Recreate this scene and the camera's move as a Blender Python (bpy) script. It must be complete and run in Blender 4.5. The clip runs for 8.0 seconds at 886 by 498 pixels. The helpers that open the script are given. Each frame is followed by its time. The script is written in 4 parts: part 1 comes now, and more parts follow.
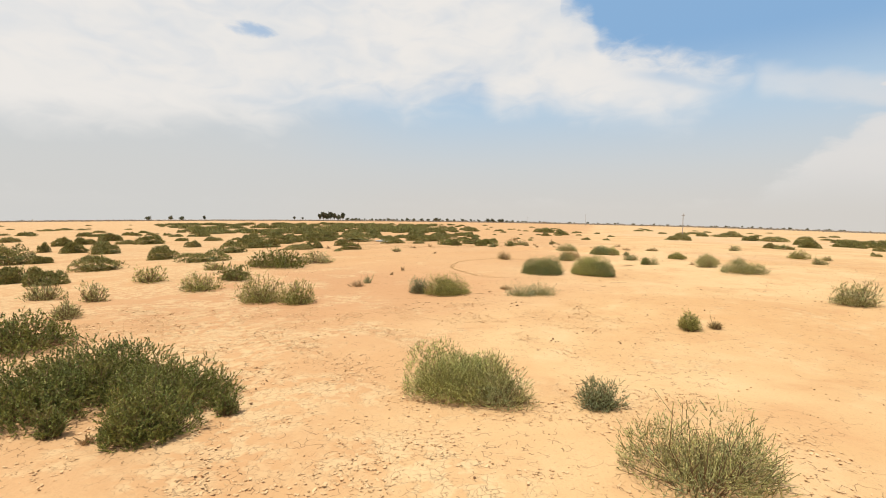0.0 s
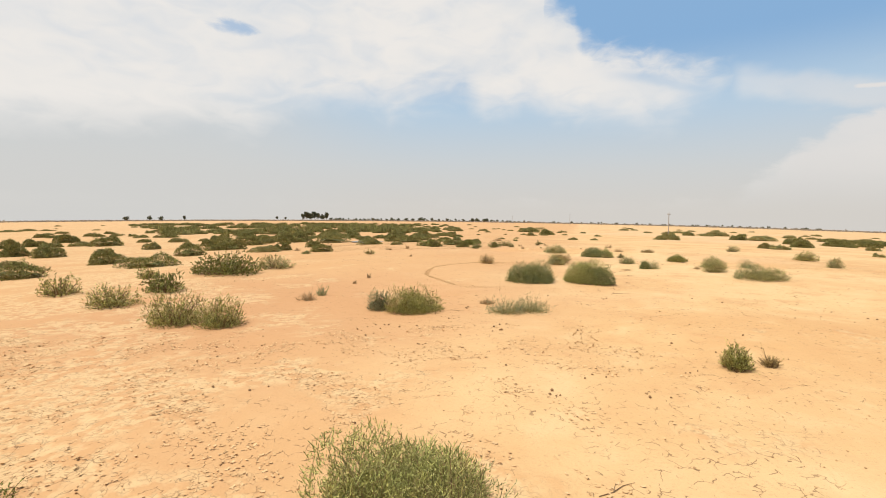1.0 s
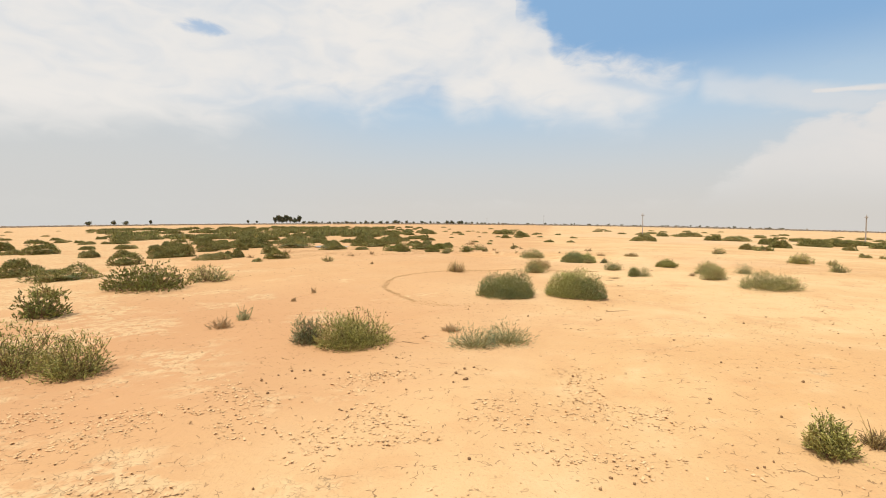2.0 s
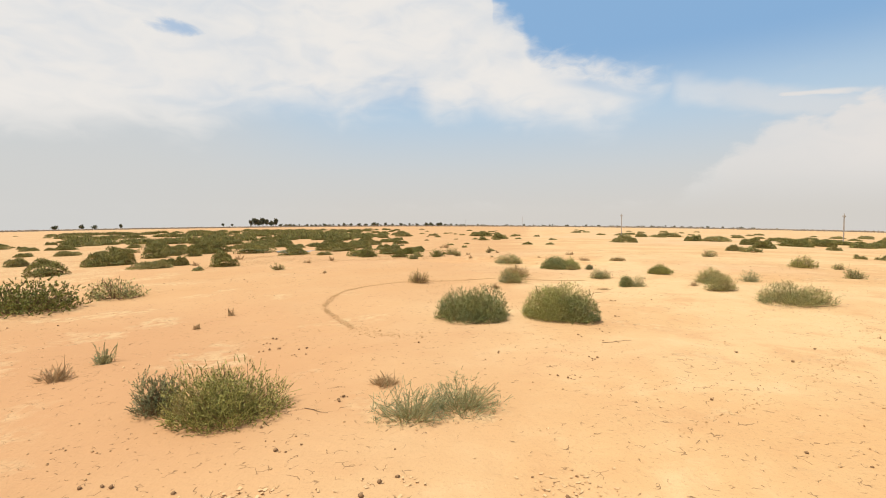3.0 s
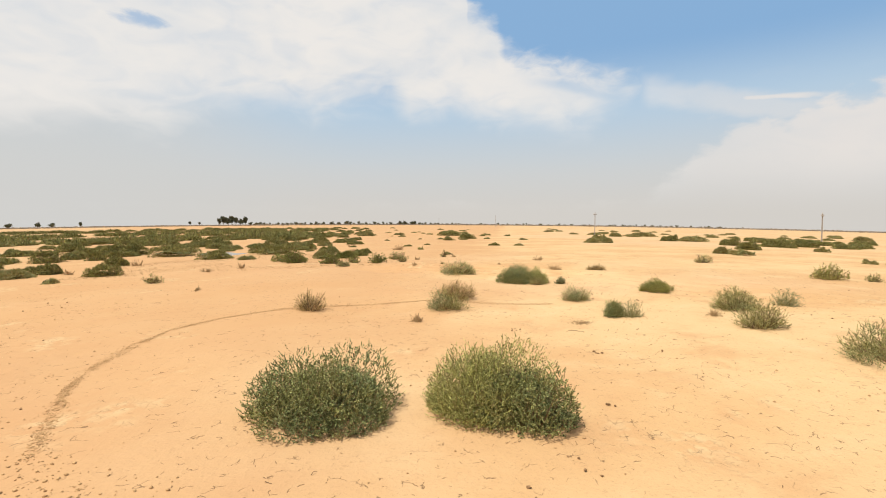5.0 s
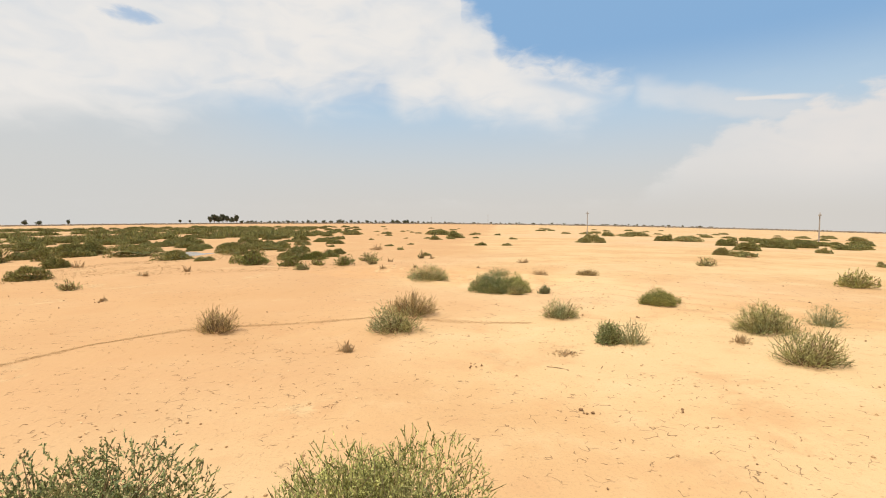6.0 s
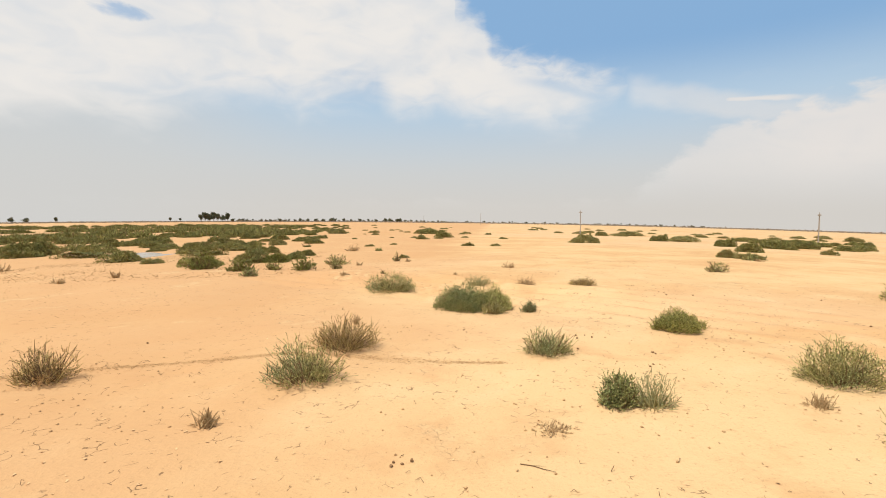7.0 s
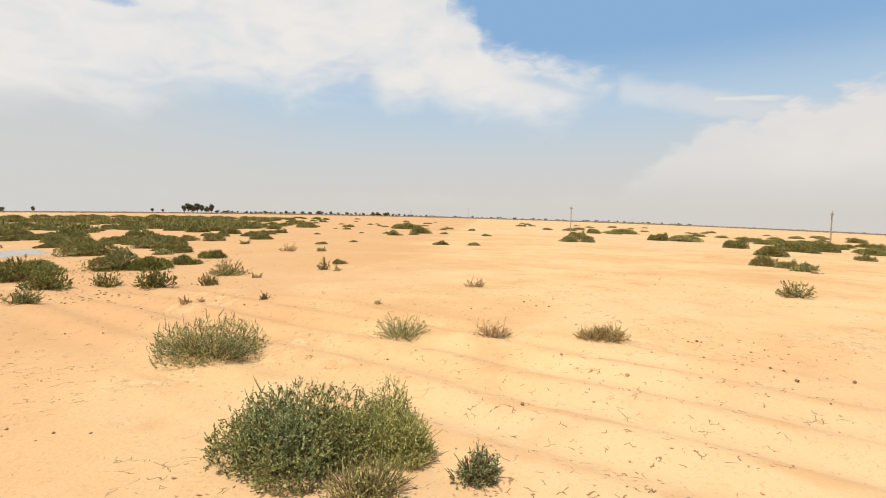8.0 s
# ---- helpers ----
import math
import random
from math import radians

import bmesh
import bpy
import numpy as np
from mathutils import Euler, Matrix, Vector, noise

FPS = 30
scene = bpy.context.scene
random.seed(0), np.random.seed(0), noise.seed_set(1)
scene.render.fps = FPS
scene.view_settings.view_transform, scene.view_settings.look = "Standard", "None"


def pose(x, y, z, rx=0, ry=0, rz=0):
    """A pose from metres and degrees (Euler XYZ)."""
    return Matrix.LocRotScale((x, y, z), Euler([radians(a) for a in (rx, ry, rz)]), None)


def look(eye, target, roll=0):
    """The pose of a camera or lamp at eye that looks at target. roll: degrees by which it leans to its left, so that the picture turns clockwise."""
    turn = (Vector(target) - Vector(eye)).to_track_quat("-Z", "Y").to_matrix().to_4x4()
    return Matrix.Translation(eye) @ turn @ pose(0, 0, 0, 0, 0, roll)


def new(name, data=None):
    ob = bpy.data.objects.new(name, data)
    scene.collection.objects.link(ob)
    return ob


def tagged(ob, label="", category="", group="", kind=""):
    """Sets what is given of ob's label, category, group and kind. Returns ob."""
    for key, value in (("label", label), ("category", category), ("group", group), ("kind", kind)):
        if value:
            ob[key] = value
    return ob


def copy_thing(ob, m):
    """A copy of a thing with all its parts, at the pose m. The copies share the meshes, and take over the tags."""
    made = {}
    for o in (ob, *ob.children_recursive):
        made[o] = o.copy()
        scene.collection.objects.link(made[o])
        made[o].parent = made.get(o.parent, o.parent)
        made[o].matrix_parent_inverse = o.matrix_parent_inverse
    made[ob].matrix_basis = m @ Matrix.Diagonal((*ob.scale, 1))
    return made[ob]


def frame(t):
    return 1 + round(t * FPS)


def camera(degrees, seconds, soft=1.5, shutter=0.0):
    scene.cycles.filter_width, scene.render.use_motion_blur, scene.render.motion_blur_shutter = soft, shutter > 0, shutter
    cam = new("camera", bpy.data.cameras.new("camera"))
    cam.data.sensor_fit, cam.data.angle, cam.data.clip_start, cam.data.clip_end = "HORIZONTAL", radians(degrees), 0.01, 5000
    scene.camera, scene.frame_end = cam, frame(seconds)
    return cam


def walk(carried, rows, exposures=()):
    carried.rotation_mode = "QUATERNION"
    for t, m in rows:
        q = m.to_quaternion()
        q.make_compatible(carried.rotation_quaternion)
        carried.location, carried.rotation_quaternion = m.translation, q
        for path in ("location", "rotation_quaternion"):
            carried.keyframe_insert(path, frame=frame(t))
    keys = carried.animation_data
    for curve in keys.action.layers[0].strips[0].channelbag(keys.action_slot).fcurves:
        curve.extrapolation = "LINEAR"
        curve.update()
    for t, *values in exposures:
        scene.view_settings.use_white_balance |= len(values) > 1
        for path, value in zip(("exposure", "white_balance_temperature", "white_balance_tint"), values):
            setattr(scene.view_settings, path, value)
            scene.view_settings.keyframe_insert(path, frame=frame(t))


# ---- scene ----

import itertools

# ---- camera ----
cam = camera(84.0, 8.0, 0.95)
PATH = [
    (0, (0.032, 0.011, 1.504), (-0.023, 2.006, 1.387), 0.71),
    (0.5, (0.158, 1.052, 1.505), (0.123, 3.048, 1.386), 0.73),
    (1, (0.301, 2.080, 1.497), (0.307, 4.077, 1.379), 0.60),
    (1.5, (0.451, 3.076, 1.500), (0.507, 5.072, 1.387), 0.39),
    (3, (1.267, 6.268, 1.516), (1.456, 8.256, 1.416), -0.24),
    (3.5, (1.635, 7.277, 1.518), (1.855, 9.262, 1.419), -0.30),
    (4, (2.022, 8.253, 1.513), (2.283, 10.233, 1.412), -0.24),
    (4.5, (2.429, 9.200, 1.516), (2.707, 11.178, 1.413), -0.20),
    (6, (3.721, 11.833, 1.486), (4.039, 13.804, 1.376), 0.06),
    (6.5, (4.142, 12.736, 1.465), (4.471, 14.705, 1.355), 0.14),
    (7, (4.572, 13.735, 1.486), (4.917, 15.701, 1.371), 0.25),
    (7.5, (5.529, 15.984, 1.493), (5.902, 17.945, 1.368), 0.29),
    (8, (6.462, 18.435, 1.455), (6.853, 20.391, 1.319), 1.02),
]
walk(cam, [(t, look(eye, target, roll)) for t, eye, target, roll in PATH])

# ---- sun and sky ----
SUN_EL, SUN_AZ = radians(66), radians(240.5)     # azimuth clockwise from +y
SUN_DIR = Vector((math.sin(SUN_AZ) * math.cos(SUN_EL), math.cos(SUN_AZ) * math.cos(SUN_EL), math.sin(SUN_EL)))
sun_data = bpy.data.lights.new("sun", "SUN")
sun_data.energy, sun_data.angle, sun_data.color = 4.2, radians(0.6), (1.0, 0.93, 0.82)
sun = new("sun", sun_data)
sun.matrix_world = look(SUN_DIR * 50, (0, 0, 0))


class Nodes:
    """A short way to write node trees: sockets and plain numbers may be mixed."""

    def __init__(self, tree):
        self.tree = tree
        tree.nodes.clear()

    def add(self, kind, ins=None, operation="", feature=""):
        n = self.tree.nodes.new(kind)
        if operation:
            n.operation = operation
        if feature:
            n.feature = feature
        for k, v in (ins or {}).items():
            self.put(n.inputs[k], v)
        return n

    def put(self, socket, v):
        if isinstance(v, bpy.types.NodeSocket):
            self.tree.links.new(v, socket)
        else:
            socket.default_value = v

    def math(self, op, a, b=0.0, c=0.0, clamp=False):
        n = self.tree.nodes.new("ShaderNodeMath")
        n.operation, n.use_clamp = op, clamp
        for s, v in zip(n.inputs, (a, b, c)):
            self.put(s, v)
        return n.outputs[0]

    def mix(self, f, a, b, blend="MIX"):
        n = self.tree.nodes.new("ShaderNodeMix")
        n.data_type, n.blend_type = "RGBA", blend
        self.put(n.inputs[0], f)
        self.put(n.inputs[6], a if isinstance(a, bpy.types.NodeSocket) else (*a, 1))
        self.put(n.inputs[7], b if isinstance(b, bpy.types.NodeSocket) else (*b, 1))
        return n.outputs[2]

    def step(self, v, lo, hi, to0=0.0, to1=1.0):
        n = self.tree.nodes.new("ShaderNodeMapRange")
        n.interpolation_type = "SMOOTHSTEP"
        for k, x in zip(("Value", "From Min", "From Max", "To Min", "To Max"), (v, lo, hi, to0, to1)):
            self.put(n.inputs[k], x)
        return n.outputs[0]

    def noise(self, vec, scale, detail=4.0, rough=0.55, dist=0.0):
        n = self.add("ShaderNodeTexNoise", {"Scale": scale, "Detail": detail, "Roughness": rough, "Distortion": dist})
        if vec is not None:
            self.put(n.inputs["Vector"], vec)
        return n.outputs["Fac"]

    def ramp(self, v, stops):
        n = self.tree.nodes.new("ShaderNodeValToRGB")
        el = n.color_ramp.elements
        while len(el) < len(stops):
            el.new(0.5)
        for e, (p, c) in zip(el, stops):
            e.position = p
            e.color = (*c, 1) if isinstance(c, tuple) else (c, c, c, 1)
        self.put(n.inputs[0], v)
        return n.outputs[0]


world = bpy.data.worlds.new("sky")
scene.world = world
world.use_nodes = True
w = Nodes(world.node_tree)
ray_dir = w.add("ShaderNodeTexCoord").outputs["Generated"]
sep = w.add("ShaderNodeSeparateXYZ", {0: ray_dir}).outputs
az = w.math("MULTIPLY", w.math("ARCTAN2", sep[0], sep[1]), 57.2958)
el = w.math("MULTIPLY", w.math("ARCSINE", sep[2]), 57.2958)
flat = w.add("ShaderNodeCombineXYZ", {0: w.math("MULTIPLY", az, 0.1), 1: w.math("MULTIPLY", el, 0.2), 2: 3.7}).outputs[0]
wisp = w.noise(flat, 0.8, 4, 0.5, 0.6)
fine = w.noise(flat, 2.4, 4, 0.46, 0.9)
wob = w.math("ADD", w.math("MULTIPLY", w.math("SUBTRACT", wisp, 0.5), 3.6), w.math("MULTIPLY", w.math("SUBTRACT", fine, 0.5), 3.0))
puff = w.math("MULTIPLY", w.math("SUBTRACT", w.noise(flat, 4.0, 5, 0.56, 0.4), 0.5), 4.0)
across = w.math("DIVIDE", w.math("ADD", az, 60.0), 120.0, clamp=True)


def bound(stops):
    return w.math("MULTIPLY", w.ramp(across, [((a + 60) / 120, e / 60) for a, e in stops]), 60.0)


# the large bank: its lower and upper edge by bearing, with a blue slit under the upper tongue
low = bound([(-60, 8.6), (-43, 9.2), (-34, 9.8), (-30, 10.4), (-26, 11.4), (-21, 10.6), (-14.5, 13.4), (-10, 14.2), (-6.2, 12.9), (-2.5, 14.2), (2.4, 15.2), (4.6, 13.0), (9, 13.8), (15.5, 12.0), (22, 11.2), (24.5, 11.4), (26.5, 13.0), (29.0, 14.2), (31.5, 16.5)])
high = bound([(8.0, 60.0), (11.0, 24.0), (13.6, 22.4), (14.8, 21.0), (15.2, 19.4), (17.4, 18.1), (21.5, 17.1), (25.2, 16.3), (28.0, 15.6), (30.5, 14.8), (33.0, 13.0)])
wispy = w.math("ADD", el, wob)
bank = w.math("MULTIPLY", w.step(w.math("SUBTRACT", wispy, low), -3.0, 2.4),
              w.step(w.math("SUBTRACT", w.math("ADD", high, w.math("ADD", puff, w.math("MULTIPLY", wob, 0.35))), el), -1.3, 2.0))
slit_mid = w.math("SUBTRACT", 17.0, w.math("MULTIPLY", w.math("SUBTRACT", az, 14.3), 0.27))
slit = w.math("MULTIPLY", w.step(w.math("ABSOLUTE", w.math("SUBTRACT", w.math("ADD", el, w.math("MULTIPLY", wob, 0.4)), slit_mid)), 0.1, 1.0, 0.5, 0.0),
              w.math("MULTIPLY", w.step(az, 16.0, 23.0), w.step(az, 27.0, 30.0, 1.0, 0.0)))
bank = w.math("MULTIPLY", w.math("MULTIPLY", bank, w.step(az, 12.0, 27.0, 1.0, 0.82)), w.math("SUBTRACT", 1.0, slit))
hole_d = w.math("ADD", w.math("POWER", w.math("DIVIDE", w.math("ADD", az, 22.7), 1.9), 2.0), w.math("POWER", w.math("DIVIDE", w.math("SUBTRACT", el, 19.2), 0.6), 2.0))
bank = w.math("MULTIPLY", bank, w.step(w.math("ADD", hole_d, w.math("MULTIPLY", puff, 1.3)), 0.0, 2.2, 0.35, 1.0))
# the heap on the other side, its streak and its veil
heap_top = bound([(30.0, 2.0), (32.3, 4.8), (34.2, 5.6), (35.0, 7.0), (37.2, 7.8), (38.0, 9.4), (39.4, 9.9), (43, 10.0), (44.0, 10.8), (46.7, 11.0), (49.6, 11.7), (55, 12.5), (60, 12.5)])
heap = w.math("MULTIPLY", w.step(w.math("SUBTRACT", w.math("ADD", heap_top, w.math("ADD", puff, w.math("MULTIPLY", wob, 0.6))), el), -0.6, 1.4), w.step(az, 36.0, 49.0, 0.62, 0.9))
streak_mid = w.math("SUBTRACT", 11.95, w.math("MULTIPLY", w.math("SUBTRACT", az, 40.0), 0.08))
streak = w.math("MULTIPLY", w.step(w.math("ABSOLUTE", w.math("SUBTRACT", w.math("ADD", el, w.math("MULTIPLY", puff, 0.15)), streak_mid)), 0.05, 0.42, 0.85, 0.0),
                w.math("MULTIPLY", w.step(az, 38.8, 39.8), w.step(az, 43.5, 47.5, 1.0, 0.0)))
veil_mid = w.math("SUBTRACT", 13.6, w.math("MULTIPLY", w.math("SUBTRACT", az, 30.5), 0.22))
veil = w.math("MULTIPLY", w.step(w.math("ABSOLUTE", w.math("SUBTRACT", w.math("ADD", el, w.math("MULTIPLY", wob, 0.6)), veil_mid)), 0.4, 2.0, 0.48, 0.0),
              w.math("MULTIPLY", w.step(az, 29.4, 31.2), w.step(az, 44.0, 54.0, 1.0, 0.0)))
# unseen clouds overhead and to the sides, added to whiten the fill light
unseen_cloud = w.math("MULTIPLY", w.step(w.noise(ray_dir, 2.2, 6, 0.6, 0.3), 0.40, 0.58), w.math("MAXIMUM", w.step(w.math("ABSOLUTE", az), 62.0, 85.0), w.step(el, 30.0, 45.0)))
cover = w.math("MAXIMUM", w.math("MAXIMUM", bank, heap), w.math("MAXIMUM", w.math("MAXIMUM", streak, veil), unseen_cloud))
cover = w.math("MULTIPLY", cover, w.step(fine, 0.1, 0.6, 0.88, 1.0))
sky_tex = w.add("ShaderNodeTexSky")
sky_tex.sky_type, sky_tex.sun_disc = "NISHITA", False
sky_tex.sun_elevation, sky_tex.sun_rotation = SUN_EL, SUN_AZ
sky_tex.air_density, sky_tex.dust_density, sky_tex.ozone_density = 1.0, 0.6, 1.5
blue = w.add("ShaderNodeBackground", {"Color": sky_tex.outputs[0], "Strength": 0.15})
hazy = w.mix(w.step(el, 5.0, 13.5), w.mix(w.step(el, 0.5, 8.0), (0.655, 0.625, 0.583), (0.605, 0.635, 0.648)), w.mix(w.step(el, 11.5, 19.0), (0.465, 0.605, 0.74), (0.25, 0.43, 0.675)))
haze = w.add("ShaderNodeBackground", {"Color": w.mix(w.math("MULTIPLY", w.step(az, 0.0, -30.0), w.step(el, 16.0, 10.0, 0.0, 0.7)), hazy, (0.635, 0.635, 0.62)), "Strength": 1.0})
cloud_white = w.mix(w.step(w.math("ADD", w.math("MULTIPLY", wisp, 0.75), w.math("MULTIPLY", fine, 0.25)), 0.32, 0.60), (0.74, 0.75, 0.76), (0.845, 0.815, 0.78))
white = w.add("ShaderNodeBackground", {"Color": w.mix(w.step(az, 30.0, 37.0, 0.0, 0.75), cloud_white, (0.80, 0.745, 0.70)), "Strength": 1.0})
thick = w.step(el, 24.0, 48.0, 1.0, 0.0)
thick = w.math("MAXIMUM", thick, w.step(el, 3.0, 17.0, 1.0, 0.0))
sky_mix = w.add("ShaderNodeMixShader", {0: thick, 1: blue.outputs[0], 2: haze.outputs[0]})
cover = w.math("MULTIPLY", cover, w.step(el, 0.5, 7.0, 0.0, 1.0))
all_mix = w.add("ShaderNodeMixShader", {0: cover, 1: sky_mix.outputs[0], 2: white.outputs[0]})
w.add("ShaderNodeOutputWorld", {0: all_mix.outputs[0]})

# ---- materials ----


def material(name, build, rough=0.9, spec=0.2):
    mat = bpy.data.materials.new(name)
    mat.use_nodes = True
    n = Nodes(mat.node_tree)
    bsdf = n.add("ShaderNodeBsdfPrincipled", {"Roughness": rough, "Specular IOR Level": spec})
    n.add("ShaderNodeOutputMaterial", {0: bsdf.outputs[0]})
    build(n, bsdf.inputs)
    return mat


def bump(n, height, strength=0.5, distance=0.02, normal=None):
    b = n.add("ShaderNodeBump", {"Strength": strength, "Distance": distance, "Height": height})
    if normal is not None:
        n.put(b.inputs["Normal"], normal)
    return b.outputs[0]


def sand_nodes(n, ins):
    p = n.add("ShaderNodeNewGeometry").outputs["Position"]
    broad = n.noise(p, 0.19, 4, 0.55, 0.4)
    mid = n.noise(p, 1.1, 5, 0.6, 0.2)
    grit = n.noise(p, 38.0, 4, 0.65)
    speck = n.noise(p, 150.0, 2, 0.6)
    col = n.mix(n.step(broad, 0.36, 0.64), (0.572, 0.33, 0.158), (0.645, 0.418, 0.222))
    col = n.mix(n.math("MULTIPLY", n.step(mid, 0.50, 0.70), 0.65), col, (0.53, 0.285, 0.135))
    col = n.mix(n.math("MULTIPLY", n.step(mid, 0.50, 0.26), 0.5), col, (0.69, 0.475, 0.275))
    # broad pinkish zones: the haze over the flats, put into the sand colour
    col = n.mix(n.math("MULTIPLY", n.step(n.noise(p, 0.045, 3, 0.5, 0.6), 0.44, 0.60), 0.6), col, (0.62, 0.40, 0.24))
    col = n.mix(n.math("MULTIPLY", n.step(grit, 0.54, 0.74), 0.42), col, (0.34, 0.21, 0.105))
    col = n.mix(n.math("MULTIPLY", n.step(speck, 0.60, 0.72), 0.42), col, (0.30, 0.19, 0.10))
    place = n.add("ShaderNodeSeparateXYZ", {0: p}).outputs
    flat_x = n.math("SUBTRACT", place[0], n.math("MULTIPLY", place[1], 0.28))
    col = n.mix(n.math("MULTIPLY", n.step(n.math("ADD", flat_x, n.math("MULTIPLY", broad, 6.0)), 3.6, -0.8), 0.74), col, (0.525, 0.288, 0.143))
    # a broad stain of redder sand west of the way
    spot = n.add("ShaderNodeVectorMath", {0: p, 1: (-3.5, 11.5, 0.0)}, operation="DISTANCE").outputs["Value"]
    col = n.mix(n.math("MULTIPLY", n.step(n.math("ADD", spot, n.math("MULTIPLY", n.noise(p, 0.5, 4, 0.6), 4.0)), 8.5, 3.5), 0.75), col, (0.49, 0.255, 0.13))
    # more orange sand in bands along the wheel ruts
    east, north = n.math("SUBTRACT", place[0], 7.9), n.math("SUBTRACT", place[1], 22.0)
    rut_across = n.math("ADD", n.math("MULTIPLY", east, 0.71), n.math("MULTIPLY", north, 0.70))
    rut_along = n.math("SUBTRACT", n.math("MULTIPLY", east, 0.70), n.math("MULTIPLY", north, 0.71))
    rut = n.math("SINE", n.math("ADD", n.math("MULTIPLY", rut_across, 9.5), n.math("ADD", 3.14159, n.math("MULTIPLY", n.noise(p, 0.8, 4, 0.65), 5.0))))
    rut = n.math("MULTIPLY", n.step(rut, 0.0, 0.9), n.math("MULTIPLY", n.step(n.math("ABSOLUTE", rut_across), 1.2, 1.9, 1.0, 0.0), n.step(n.math("ABSOLUTE", n.math("ADD", rut_along, 2.0)), 4.5, 8.0, 1.0, 0.0)))
    col = n.mix(n.math("MULTIPLY", rut, n.step(n.noise(p, 1.7, 3, 0.6), 0.35, 0.65, 0.0, 0.5)), col, (0.53, 0.285, 0.13))
    # shrink cracks in a thin crust, in patches
    drift = n.add("ShaderNodeVectorMath", {0: n.add("ShaderNodeTexNoise", {"Vector": p, "Scale": 6.0, "Detail": 3.0}).outputs["Color"], "Scale": 0.16}, operation="SCALE").outputs[0]
    warp = n.add("ShaderNodeVectorMath", {0: p, 1: drift}, operation="ADD").outputs[0]
    v = n.add("ShaderNodeTexVoronoi", {"Vector": warp, "Scale": 8.5}, feature="DISTANCE_TO_EDGE").outputs["Distance"]
    dry_side = n.step(n.math("ADD", place[1], n.math("MULTIPLY", place[0], 0.4)), 6.2, 7.8, 1.0, 0.0)
    broken = n.math("MULTIPLY", n.step(n.math("ADD", n.noise(p, 11.0, 2, 0.5), n.math("MULTIPLY", dry_side, 0.05)), 0.57, 0.61), n.step(n.noise(p, 0.7, 3, 0.55), 0.38, 0.52))
    crack = n.math("MULTIPLY", n.step(v, 0.010, 0.026, 1.0, 0.0), broken)
    col = n.mix(n.math("MULTIPLY", crack, 0.8), col, (0.20, 0.115, 0.06))
    # crust broken into small plates, in patches
    cell = n.add("ShaderNodeTexVoronoi", {"Vector": warp, "Scale": 17.0, "Randomness": 1.0}, feature="DISTANCE_TO_EDGE").outputs["Distance"]
    dome = n.add("ShaderNodeTexVoronoi", {"Vector": warp, "Scale": 17.0, "Randomness": 1.0}).outputs["Distance"]
    field = n.step(n.math("ADD", n.math("MULTIPLY", n.noise(p, 0.55, 4, 0.6), 1.0), n.math("MULTIPLY", n.step(n.math("ADD", place[0], n.math("MULTIPLY", place[1], 0.45)), -1.0, 6.0, 0.14, -0.04), 1.0)), 0.53, 0.66)
    field = n.math("MULTIPLY", field, n.step(n.noise(p, 6.0, 3, 0.6), 0.40, 0.56))
    col = n.mix(n.math("MULTIPLY", field, 0.5), col, (0.69, 0.49, 0.285))
    seam = n.math("MULTIPLY", n.step(cell, 0.012, 0.05, 1.0, 0.0), n.math("MULTIPLY", field, n.step(n.noise(p, 13.0, 2, 0.5), 0.44, 0.56)))
    col = n.mix(n.math("MULTIPLY", seam, 0.5), col, (0.24, 0.14, 0.07))
    col = n.mix(1.0, col, (0.94, 1.0, 0.968), "MULTIPLY")
    n.put(ins["Base Color"], col)
    h = n.math("ADD", n.math("MULTIPLY", mid, 1.2), n.math("ADD", n.math("MULTIPLY", grit, 0.22), n.math("MULTIPLY", n.noise(p, 7.0, 5, 0.62), 0.8)))
    n.put(ins["Normal"], bump(n, n.math("SUBTRACT", n.math("SUBTRACT", h, n.math("MULTIPLY", crack, 0.5)), n.math("MULTIPLY", n.math("ADD", seam, n.math("MULTIPLY", dome, n.math("MULTIPLY", field, 0.6))), 0.9)), 0.55, 0.03))


def leaf_material(name, a, b, c, rough=0.6, cool=0.5):
    """Leaves: part of the light shines through; bluish patches, withered patches and single dry leaves."""
    def build(n, ins):
        g = n.add("ShaderNodeNewGeometry").outputs
        col = n.mix(g["Random Per Island"], a, b)
        clump = n.noise(g["Position"], 5.0, 3, 0.6)
        col = n.mix(n.math("MULTIPLY", n.step(clump, 0.52, 0.72), 0.8), col, c)
        col = n.mix(n.step(n.noise(g["Position"], 2.7, 2, 0.5), 0.50, 0.64, 0.0, cool), col, (0.74, 0.94, 1.25), "MULTIPLY")
        dry = n.math("GREATER_THAN", n.math("FRACT", n.math("MULTIPLY", g["Random Per Island"], 17.0)), 0.9)
        col = n.mix(n.math("MULTIPLY", dry, 0.7), col, (0.30, 0.19, 0.10))
        n.put(ins["Base Color"], col)
        through_leaf = n.add("ShaderNodeBsdfTranslucent", {"Color": col})
        out = next(x for x in n.tree.nodes if x.bl_idname == "ShaderNodeOutputMaterial")
        face = next(x for x in n.tree.nodes if x.bl_idname == "ShaderNodeBsdfPrincipled")
        n.put(out.inputs[0], n.add("ShaderNodeMixShader", {0: 0.14, 1: face.outputs[0], 2: through_leaf.outputs[0]}).outputs[0])
    return material(name, build, rough, 0.25)


def twig_nodes(a, b):
    def build(n, ins):
        g = n.add("ShaderNodeNewGeometry").outputs
        n.put(ins["Base Color"], n.mix(n.noise(g["Position"], 30.0, 3, 0.6), a, n.mix(g["Random Per Island"], a, b)))
    return build


